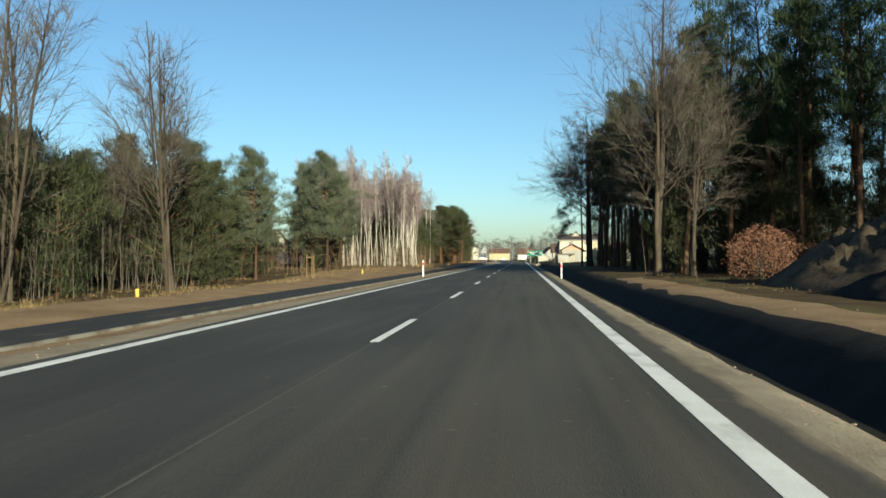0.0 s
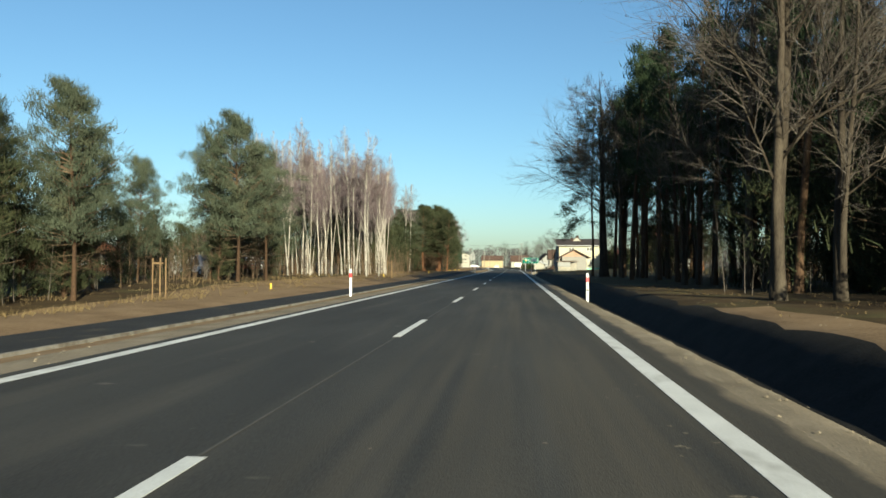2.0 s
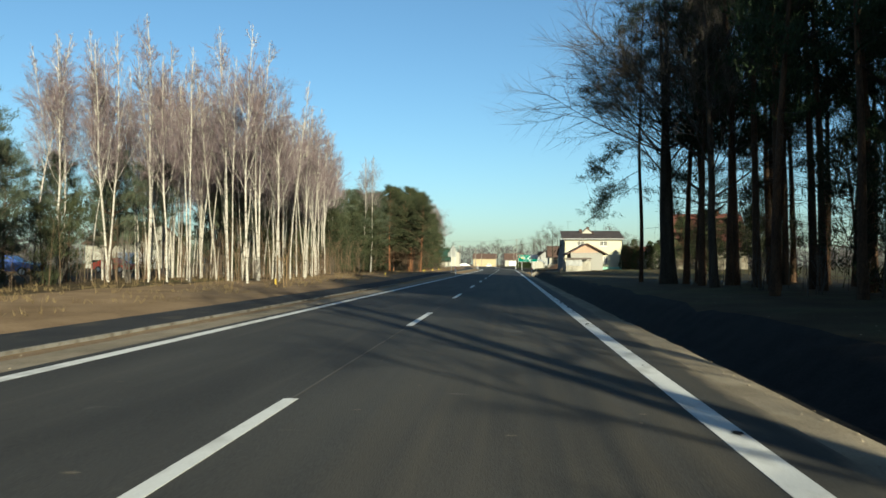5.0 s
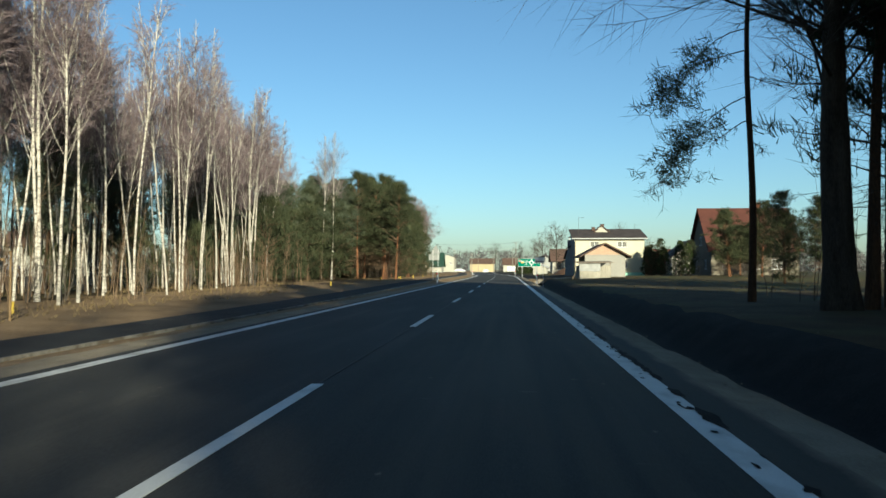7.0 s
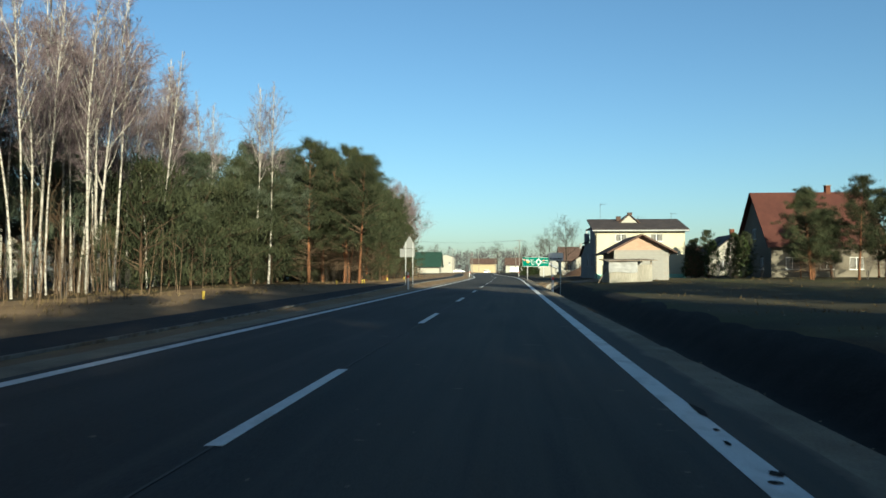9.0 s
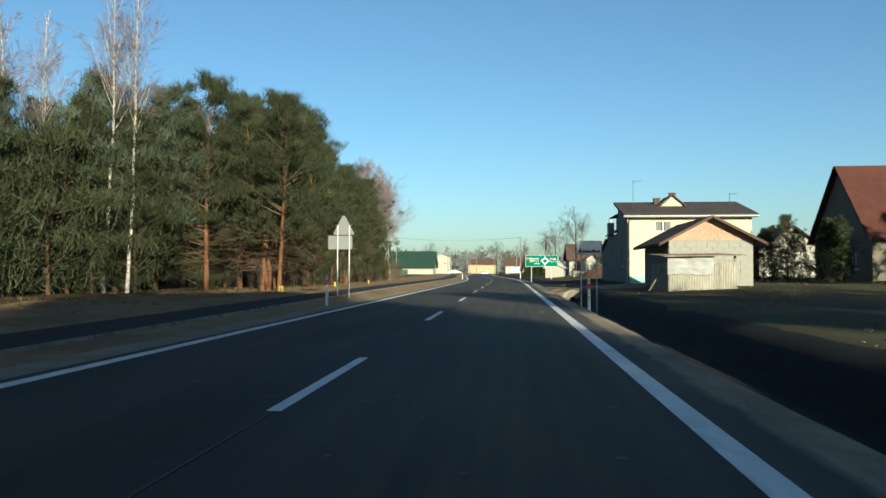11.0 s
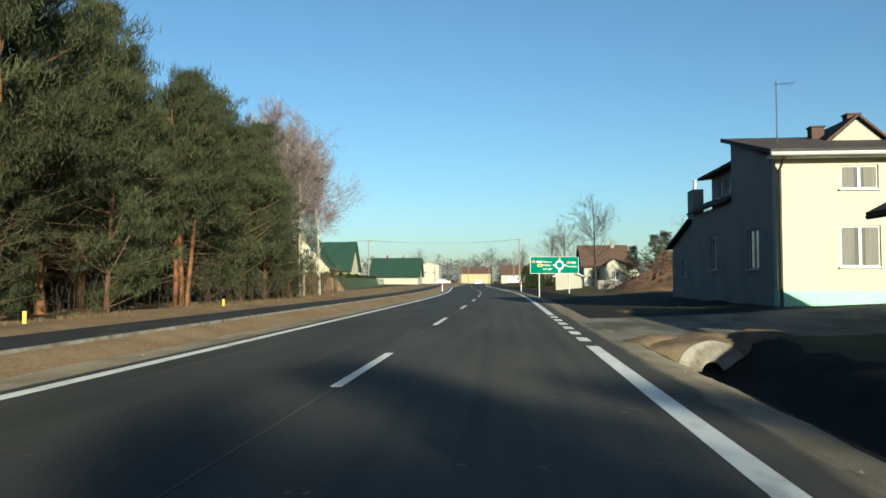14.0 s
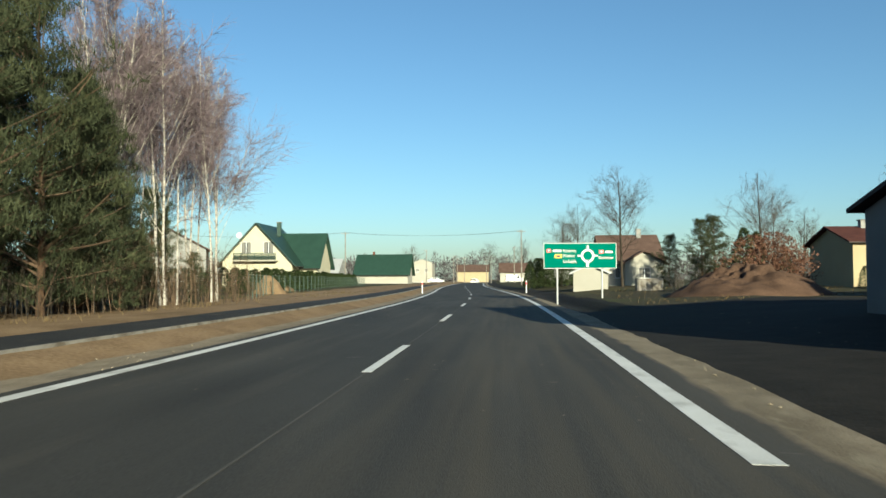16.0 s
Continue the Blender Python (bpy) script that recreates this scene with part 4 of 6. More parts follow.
def stake_tripod(x, y):
    root = thing("staked_sapling", "newly planted bare sapling between three wooden stakes", "sapling", pose(x, y, ground_z(x, y)))
    for i, (dx, dy) in enumerate(((-0.3, 0), (0.15, -0.26), (0.15, 0.26))):
        a = Acc()
        a.tube([(dx, dy, -0.2), (dx * 0.97, dy * 0.97, 1.7)], [0.032, 0.03], 7, True)
        part("stake", a, WOOD, root)
    a = Acc()
    a.tube(grow(Vector((0, 0, -0.1)), UP, 2.2, 6, 0.04, 0.02), taper(0.016, 0.004, 7), 5)
    for _ in range(9):
        a.tube(grow(Vector((0, 0, random.uniform(1.2, 2.0))), rand_dir(40), 0.4, 2, 0.1, 0.1), [0.005, 0.004, 0.003], 3)
    part("stem", a, BARK, root)
    part("brace", boxes((-0.3, -0.015, 1.45, 0.15, 0.015, 1.52)), WOOD, root)


random.seed(5)
stake_tripod(-12.6, 41.6)
stake_tripod(-10.2, 85.5)


def warning_sign_back():
    root = thing("traffic_sign", "grey backs of a triangular sign and plate on two poles", "traffic sign", pose(-5.5, 147.6, ground_z(-5.5, 147.6), 0, 0, -3))
    for x in (-0.27, 0.27):
        a = Acc()
        a.tube([(x, 0, -0.3), (x, 0, 3.2)], [0.026, 0.026], 10, True)
        part("pole", a, GALV, root)
    a = Acc()
    tri = [(-0.47, 2.78), (0.47, 2.78), (0.47, 2.86), (0.06, 3.64), (-0.06, 3.64), (-0.47, 2.86)]
    for y in (0.030, 0.045):
        a.face([(x, y, z) for x, z in (tri if y < 0.04 else tri[::-1])])
    for i in range(6):
        (x0, z0), (x1, z1) = tri[i], tri[(i + 1) % 6]
        a.face([(x0, 0.045, z0), (x1, 0.045, z1), (x1, 0.030, z1), (x0, 0.030, z0)])
    part("triangle_plate", a, SIGN_BACK, root, "bare grey metal back")
    part("lower_plate", boxes((-0.72, 0.030, 2.12, 0.40, 0.045, 2.74)), SIGN_BACK, root, "bare grey metal back")
    for z in (2.3, 2.6, 2.95, 3.2):
        part("clamp", boxes((-0.36, 0.0265, z, 0.36, 0.0295, z + 0.025)), SIGN_BACK, root)


warning_sign_back()


def town_sign():
    root = thing("town_sign", "white built-up area sign with a black skyline on two poles", "traffic sign", pose(5.25, 145.5, ground_z(5.25, 145.5), 0, 0, 3))
    for x in (-0.32, 0.32):
        a = Acc()
        a.tube([(x, 0, -0.3), (x, 0, 2.92)], [0.024, 0.024], 10, True)
        part("pole", a, GALV, root)
    part("plate", boxes((-0.53, -0.06, 2.36, 0.53, -0.04, 2.93)), WHITE, root)
    part("rim", boxes((-0.53, -0.0635, 2.36, -0.50, -0.0605, 2.93), (0.50, -0.0635, 2.36, 0.53, -0.0605, 2.93), (-0.50, -0.0635, 2.36, 0.50, -0.0605, 2.385), (-0.50, -0.0635, 2.905, 0.50, -0.0605, 2.93)), SIGN_BACK, root, "grey folded rim")
    a = Acc()
    random.seed(3)
    x, tops = -0.44, []
    while x < 0.42:
        w, h = random.uniform(0.05, 0.09), random.uniform(0.06, 0.14)
        if len(tops) % 4 == 2:
            tops += [(x, h), (x + w / 2, h + 0.12), (x + w, h)]
        else:
            tops += [(x, h), (x + w, h)]
        x += w + 0.001
    a.v += [(x, -0.0635, 2.44) for x, h in tops] + [(x, -0.0635, 2.44 + h) for x, h in tops]
    n = len(tops)
    for i in range(n - 1):
        a.f.append((i, i + 1, n + i + 1, n + i))
        a.m.append(0)
    part("skyline", a, BLACK, root, "black town silhouette")


town_sign()


def direction_sign():
    root = thing("direction_sign", "large green roundabout direction sign with white lettering on two posts", "road sign", pose(6.2, 215.6, 0, 0, 0, 6))
    g = ground_z(6.2, 215.6)
    for x in (-1.35, 1.3):
        a = Acc()
        a.tube([(x, 0.06, g - 0.3), (x, 0.06, 3.15)], [0.055, 0.055], 12, True)
        part("post", a, GALV, root)
    part("border", boxes((-2.15, -0.02, 1.80, 2.15, 0.0, 3.30), bevel=0.0), WHITE, root, "white border")
    panel = part("panel", boxes((-2.12, -0.026, 1.83, 2.12, -0.0205, 3.27)), SIGN_GREEN, root)
    a = Acc()
    cx, cz, n = 0.45, 2.55, 28
    for i in range(n):
        w0, w1 = 2 * math.pi * i / n, 2 * math.pi * (i + 1) / n
        if -math.pi * 0.5 - 0.2 < (w0 if w0 < math.pi else w0 - 2 * math.pi) < -math.pi * 0.5 + 0.02:
            continue
        a.face([(cx + r * math.cos(w), -0.030, cz + r * math.sin(w)) for r, w in ((0.27, w0), (0.40, w0), (0.40, w1), (0.27, w1))])
    a.box(cx - 0.06, -0.0305, cz + 0.36, cx + 0.06, -0.027, cz + 0.60)
    a.box(cx + 0.36, -0.0305, cz - 0.045, cx + 0.60, -0.027, cz + 0.045)
    a.box(cx - 0.60, -0.0305, cz - 0.045, cx - 0.36, -0.027, cz + 0.045)
    a.box(cx - 0.10, -0.0305, cz - 0.66, cx + 0.06, -0.027, cz - 0.33)
    part("roundabout_symbol", a, WHITE, root, "white roundabout arrow")
    for body, x, z in (("Radom", -1.02, 2.76), ("Mielec", -1.02, 2.46), ("Leżajsk", -1.02, 2.14), ("Rzeszów", 1.08, 2.36)):
        text_mesh("lettering", body, 0.27 if x < 0 else 0.25, WHITE, root, x, -0.029, z, body)
    part("route_shield", boxes((-1.98, -0.030, 2.75, -1.72, -0.0265, 2.95)), RED, root, "red route number field")
    part("route_shield", boxes((1.12, -0.030, 2.68, 1.40, -0.0265, 2.88)), RED, root, "red route number field")
    part("route_shield", boxes((-1.50, -0.030, 2.42, -1.08, -0.0265, 2.64)), ORANGE, root, "yellow route number field")
    text_mesh("route_number", "9", 0.19, WHITE, root, -1.85, -0.032, 2.79, align="CENTER")
    text_mesh("route_number", "9", 0.19, WHITE, root, 1.26, -0.032, 2.72, align="CENTER")
    for x0, z0, w in ((-1.60, 2.78, 0.5), (1.50, 2.71, 0.42)):
        part("route_bar", boxes((x0, -0.029, z0, x0 + w, -0.0265, z0 + 0.13)), WHITE, root, "white route number too small to read")
    part("route_bar", boxes((-1.42, -0.033, 2.47, -1.16, -0.0305, 2.59)), BLACK, root, "black route number too small to read")


direction_sign()

BROKEN = mat("broken_earth", (0.060, 0.043, 0.028), (0.132, 0.098, 0.066), 3, 30, 0.95, 0.8)
# drive over the ditch, with its pipe
head = thing("culvert_headwall", "pale concrete culvert headwall with a dark round pipe mouth", "culvert", pose(6.02, 163.3, -1.06, 0, 0, 0))
a, n = Acc(), 24
rim = [1 + 0.02 * noise.noise((i * 0.7, 3, 1)) for i in range(17)]
outer = [(-0.70 * rim[i] * math.cos(math.pi * i / 16), 0, 0.42 + 0.62 * rim[i] * math.sin(math.pi * i / 16)) for i in range(17)] + [(0.70 - 1.4 * i / 7, 0, -0.1) for i in range(8)]
inner = []
for x, y, z in outer:
    w = math.atan2(z - 0.42, x)
    inner.append((0.21 * math.cos(w), 0, 0.42 + 0.21 * math.sin(w)))
for i in range(len(outer)):
    j = (i + 1) % len(outer)
    (x0, _, z0), (x1, _, z1), (p0, _, q0), (p1, _, q1) = outer[i], outer[j], inner[i], inner[j]
    a.face([(x0, -0.1, z0), (x1, -0.1, z1), (p1, -0.1, q1), (p0, -0.1, q0)])
    a.face([(x0, 0.25, z0), (x1, 0.25, z1), (x1, -0.1, z1), (x0, -0.1, z0)])
part("headwall", a, CONCRETE, head)
a = Acc()
a.tube([(0, -0.105, 0.42), (0, 1.6, 0.42)], [0.24, 0.24], 24)
a.tube([(0, 1.6, 0.42), (0, -0.105, 0.42)], [0.20, 0.20], 24)
for i in range(24):
    w0, w1 = 2 * math.pi * i / 24, 2 * math.pi * (i + 1) / 24
    a.face([(r * math.cos(w), -0.106, 0.42 + r * math.sin(w)) for r, w in ((0.20, w0), (0.24, w0), (0.24, w1), (0.20, w1))])
part("pipe", a, CONCRETE, head, "concrete pipe")
# earth packed against the collar, falling away on both sides and over its top
a, n, m = Acc(), 30, 9
for j in range(m + 1):
    for i in range(n + 1):
        w, k = math.pi * (-0.06 + 1.12 * i / n), j / m
        lump = 0.10 * noise.noise((i * 0.35, j * 0.5, 4)) + 0.05 * noise.noise((i * 0.9, j * 1.3, 8))
        rx, rz = 0.66 + 1.35 * k, 0.58 + 0.09 * k + 0.5 * lump * min(1, 3 * k)
        a.v.append((-rx * math.cos(w), -0.085 + 0.10 * k + 0.55 * k * k + 0.6 * lump * k, 0.42 + rz * (math.sin(w) if math.sin(w) < 0 else math.sin(w) ** (1 - 0.55 * k)) - 0.12 * k * abs(math.cos(w))))
for j in range(m):
    for i in range(n):
        p = j * (n + 1) + i
        a.f.append((p, p + 1, p + n + 2, p + n + 1))
        a.m.append(0)
single("earth_bank", a, BROKEN, "brown earth packed round the culvert collar", "earth bank", pose(6.02, 163.3, -1.06), smooth=True)
a = Acc()
a.disc((0, 1.3, 0.42), 0.01, 0.01, 4)
# Near-black plate across the pipe, added for the darkness of its depth.
a.box(-0.2, 1.5, 0.2, 0.2, 1.55, 0.64)
part("pipe_silt", a, SOIL, head, "dark plate standing in for the unlit depth of the pipe")
a = Acc()
a.disc((0, 0, 0), 0.13, 0.012, 20)
a.disc((0, 0, 0.012), 0.09, 0.006, 20)
single("valve_cover", a, ROOF_BROWN, "small round rusty valve cover in the asphalt", "manhole cover", pose(2.92, 137.1, -0.058))


def mound(name, label, x, y, rx, ry, h, material, seed, category="earth mound"):
    """A heap of tipped earth with lumps."""
    a, n, m = Acc(), 72, 30
    for j in range(m + 1):
        for i in range(n):
            w, s = 2 * math.pi * i / n, j / m
            px, py = x + rx * s * math.cos(w), y + ry * s * math.sin(w)
            k = 1 + 0.42 * noise.noise((px * 0.5, py * 0.5, seed)) + 0.24 * noise.noise((px * 1.7, py * 1.7, seed)) + 0.14 * noise.noise((px * 3.5, py * 3.5, seed)) + 0.09 * noise.noise((px * 8, py * 8, seed))
            z = ground_z(px, py) + h * k * min(1.0, 1.3 * (1 - s ** 1.15)) * (1 if j < m else 0) - 0.05 * (j == m)
            a.v.append((px, py, z))
    for j in range(m):
        for i in range(n):
            k = (i + 1) % n
            a.f.append((j * n + i, (j + 1) * n + i, (j + 1) * n + k, j * n + k))
            a.m.append(0)
    return single(name, a, material, label, category, smooth=True)


mound("earth_mound", "heap of sandy earth at the wood's edge", 16.2, 18.5, 4.7, 8.5, 2.45, mat("dug_earth", (0.022, 0.017, 0.012), (0.100, 0.075, 0.050), 0.9, 9, 0.95, 1.0), 2)
mound("earth_mound", "heap of dark soil and roots", 12.9, 10.5, 2.0, 4.5, 0.9, SOIL, 7)
mound("earth_mound", "big heap of brown topsoil beside the house", 14.2, 210.5, 4.2, 3.6, 1.3, mat("topsoil", (0.042, 0.025, 0.017), (0.090, 0.055, 0.038), 1.2, 16, 0.95, 0.9), 4)
mound("sand_pile", "pale heap of building sand behind the garden fence", -17.3, 230.5, 1.6, 1.4, 1.15, SAND, 11, "sand pile")
for x, y, rx, ry, h in ((7.2, 164.2, 0.8, 0.6, 0.14), (5.1, 164.0, 0.75, 0.55, 0.09), (6.1, 164.25, 0.9, 0.45, 0.08)):
    mound("earth_bank", "loose brown earth heaped beside the culvert", x, y, rx, ry, h, BROKEN, x, "earth bank")
a = Acc()
random.seed(41)
for _ in range(700):
    x, y = random.uniform(4.75, 8.2), random.gauss(163.75, 0.28)
    if abs(x - 6.02) < 0.72 and y < 163.6:
        continue
    r, z = random.choice((0.006, 0.009, 0.013, 0.022)) * random.uniform(0.7, 1.3), ground_z(x, y)
    k, n = len(a.v), 6
    a.v += [(x + r * random.uniform(0.7, 1.3) * math.cos(math.pi * i / 3), y + r * random.uniform(0.7, 1.3) * math.sin(math.pi * i / 3), z - 0.02) for i in range(6)]
    a.v += [(x + r * random.uniform(0.4, 0.8) * math.cos(math.pi * i / 3), y + r * random.uniform(0.4, 0.8) * math.sin(math.pi * i / 3), z + r * random.uniform(0.4, 0.9)) for i in range(6)]
    a.f += [(k + i, k + (i + 1) % 6, k + 6 + (i + 1) % 6, k + 6 + i) for i in range(6)] + [tuple(range(k + 6, k + 12))]
    a.m += [0] * 7
single("loose_earth", a, BROKEN, "lumps of loose brown earth round the culvert", "earth", kind="stuff")
mound("sand_heap", "pale heap of sand beside the hedge", -21.6, 243, 3.2, 2.4, 1.1, SAND, 9, "sand heap")

# ---- houses ----


def wall_plane(acc, x0, x1, z0, z1, y, t, holes=(), top=None):
    """An upright wall along x at y, t thick towards +y, with holes (x0, z0, x1, z1); top(x): the height of a sloped top."""
    xs = sorted({x0, x1, *(h[0] for h in holes), *(h[2] for h in holes), *([(x0 + x1) / 2] if top else [])})
    zs = sorted({z0, z1, *(h[1] for h in holes), *(h[3] for h in holes)})
    for xa, xb in zip(xs, xs[1:]):
        for za, zb in zip(zs, zs[1:]):
            if any(h[0] <= xa and xb <= h[2] and h[1] <= za and zb <= h[3] for h in holes):
                continue
            ta, tb = (top(xa), top(xb)) if top and zb == z1 else (zb, zb)
            for yy, flip in ((y, False), (y + t, True)):
                q = [(xa, yy, za), (xb, yy, za), (xb, yy, tb), (xa, yy, ta)]
                acc.face(q[::-1] if flip else q)
    for ha, hb, hc, hd in holes:
        for q in ([(ha, y, hb), (ha, y, hd), (ha, y + t, hd), (ha, y + t, hb)], [(hc, y, hb), (hc, y + t, hb), (hc, y + t, hd), (hc, y, hd)], [(ha, y, hd), (hc, y, hd), (hc, y + t, hd), (ha, y + t, hd)], [(ha, y, hb), (ha, y + t, hb), (hc, y + t, hb), (hc, y, hb)]):
            acc.face(q)
    for xx in (x0, x1):
        zt = top(xx) if top else z1
        acc.face([(xx, y, z0), (xx, y + t, z0), (xx, y + t, zt), (xx, y, zt)])


def turned(acc, m):
    acc.v = [tuple(m @ Vector(p)) for p in acc.v]
    return acc


def window(parent, x0, z0, x1, z1, y, m=Matrix(), leaves=2, curtain=True):
    """A framed window in a hole of a wall at y, with a sill; m turns it with its wall."""
    f = 0.06
    a = boxes((x0, y + 0.06, z0, x0 + f, y + 0.12, z1), (x1 - f, y + 0.06, z0, x1, y + 0.12, z1), (x0 + f, y + 0.06, z0, x1 - f, y + 0.12, z0 + f), (x0 + f, y + 0.06, z1 - f, x1 - f, y + 0.12, z1))
    for i in range(1, leaves):
        xm = x0 + (x1 - x0) * i / leaves
        a.box(xm - 0.05, y + 0.055, z0 + f, xm + 0.05, y + 0.115, z1 - f)
    w = part("window", turned(a, m), WHITE, parent, "white plastic window frame")
    part("pane", turned(boxes((x0 + f, y + 0.085, z0 + f, x1 - f, y + 0.095, z1 - f)), m), GLASS, w)
    part("sill", turned(boxes((x0 - 0.08, y - 0.09, z0 - 0.05, x1 + 0.08, y + 0.05, z0)), m), WHITE, w)
    if curtain:
        c, k = Acc(), 14
        for i in range(k):
            xa, xb = x0 + f + (x1 - x0 - 2 * f) * i / k, x0 + f + (x1 - x0 - 2 * f) * (i + 1) / k
            if 0.36 < (i + 0.5) / k < 0.64:
                continue
            c.face([(xa, y + 0.080 - 0.004 * (i % 2), z0 + f), (xb, y + 0.076 + 0.004 * (i % 2), z0 + f), (xb, y + 0.076 + 0.004 * (i % 2), z1 - f), (xa, y + 0.080 - 0.004 * (i % 2), z1 - f)])
        part("curtain", turned(c, m), CURTAIN, w)
    return w


def slab(acc, pts, thick):
    """A flat roof slab from four corner points, thick upward along its normal."""
    p = [Vector(q) for q in pts]
    nrm = (p[1] - p[0]).cross(p[2] - p[0]).normalized()
    nrm = nrm if nrm.z > 0 else -nrm
    q = [v + nrm * thick for v in p]
    acc.face([tuple(v) for v in p[::-1]])
    acc.face([tuple(v) for v in q])
    for i in range(4):
        j = (i + 1) % 4
        acc.face([tuple(p[i]), tuple(p[j]), tuple(q[j]), tuple(q[i])])




def gable_plane(acc, w, eave, ridge, y, t, holes=()):
    """The triangle of wall under a gable roof, with holes."""
    slope = (ridge - eave) / (w / 2)
    xs = sorted({-w / 2, 0.0, w / 2, *(h[0] for h in holes), *(h[2] for h in holes)})
    for xa, xb in zip(xs, xs[1:]):
        cuts = [(h[1], h[3]) for h in holes if h[0] <= xa and xb <= h[2]]
        ta, tb = ridge - abs(xa) * slope, ridge - abs(xb) * slope
        spans = [(eave, eave, cuts[0][0], cuts[0][0]), (cuts[0][1], cuts[0][1], ta, tb)] if cuts else [(eave, eave, ta, tb)]
        for a0, b0, a1, b1 in spans:
            for yy, flip in ((y, False), (y + t, True)):
                q = [(xa, yy, a0), (xb, yy, b0), (xb, yy, b1), (xa, yy, a1)]
                acc.face(q[::-1] if flip else q)
    for ha, hb, hc, hd in holes:
        for q in ([(ha, y, hb), (ha, y, hd), (ha, y + t, hd), (ha, y + t, hb)], [(hc, y, hb), (hc, y + t, hb), (hc, y + t, hd), (hc, y, hd)], [(ha, y, hd), (hc, y, hd), (hc, y + t, hd), (ha, y + t, hd)], [(ha, y, hb), (ha, y + t, hb), (hc, y + t, hb), (hc, y, hb)]):
            acc.face(q)


def join(a, b):
    k = len(a.v)
    a.v += b.v
    a.f += [tuple(i + k for i in f) for f in b.f]
    a.m += b.m


SIDE = Matrix(((0, 1, 0, 0), (1, 0, 0, 0), (0, 0, 1, 0), (0, 0, 0, 1)))


def gable_house(name, label, x, y, turn, w, d, eave, ridge, walls, roof, front=(), side=(), over=0.5, plinth=None, chimney=None, far_side=(), gable=None, stack=None):
    """A house whose gable faces -y before the turn: w wide, d deep. front, side, far_side: windows (along, z0, along, z1)."""
    root = thing(name, label, "house", pose(x, y, ground_z(x, y) - 0.05, 0, 0, turn))
    slope = (ridge - eave) / (w / 2)
    low, high = [h for h in front if h[3] <= eave], [h for h in front if h[3] > eave]
    a, g = Acc(), Acc()
    wall_plane(a, -w / 2, w / 2, -0.2, eave, 0, 0.3, low)
    wall_plane(a, -w / 2, w / 2, -0.2, eave, d - 0.3, 0.3)
    gable_plane(g, w, eave, ridge, 0, 0.3, high)
    gable_plane(g, w, eave, ridge, d - 0.3, 0.3)
    west, east = Matrix.Translation((-w / 2, 0, 0)) @ SIDE, Matrix.Translation((w / 2, 0, 0)) @ pose(0, 0, 0, 0, 0, 90)
    for m, hs in ((west, side), (east, far_side)):
        b = Acc()
        wall_plane(b, 0.3, d - 0.3, -0.2, eave, 0, 0.3, hs)
        join(a, turned(b, m))
    if gable:
        for yy in (0, d - 0.3):
            g = Acc()
            gable_plane(g, w, eave, ridge, yy, 0.3, ())
            part("gable_wall", g, gable, root)
    else:
        join(a, g)
    part("wall", a, walls, root)
    r, e = Acc(), over * slope
    for s in (-1, 1):
        slab(r, [(s * (w / 2 + over), -over, eave - e), (0, -over, ridge), (0, d + over, ridge), (s * (w / 2 + over), d + over, eave - e)], 0.14)
    part("roof", r, roof, root)
    for s in (-1, 1):
        a = Acc()
        xg = s * (w / 2 + over)
        a.tube([(xg, -over, eave - e + 0.03), (xg, d + over, eave - e + 0.03)], [0.07, 0.07], 6, True)
        part("gutter", a, ROOF_DARK, root)
    for h in front:
        window(root, *h, 0.0)
    for h in side:
        window(root, *h, 0.0, west)
    for h in far_side:
        window(root, *h, 0.0, east)
    if plinth:
        part("plinth", boxes((-w / 2 - 0.03, -0.03, -0.2, w / 2 + 0.03, 0.0, 0.45)), plinth, root)
    if chimney:
        cx, cy, top = chimney
        c = part("chimney", boxes((cx - 0.3, cy - 0.25, ridge - 1.6, cx + 0.3, cy + 0.25, top)), stack or BRICK, root)
        part("chimney_cap", boxes((cx - 0.37, cy - 0.32, top, cx + 0.37, cy + 0.32, top + 0.08)), CONCRETE, c)
    return root


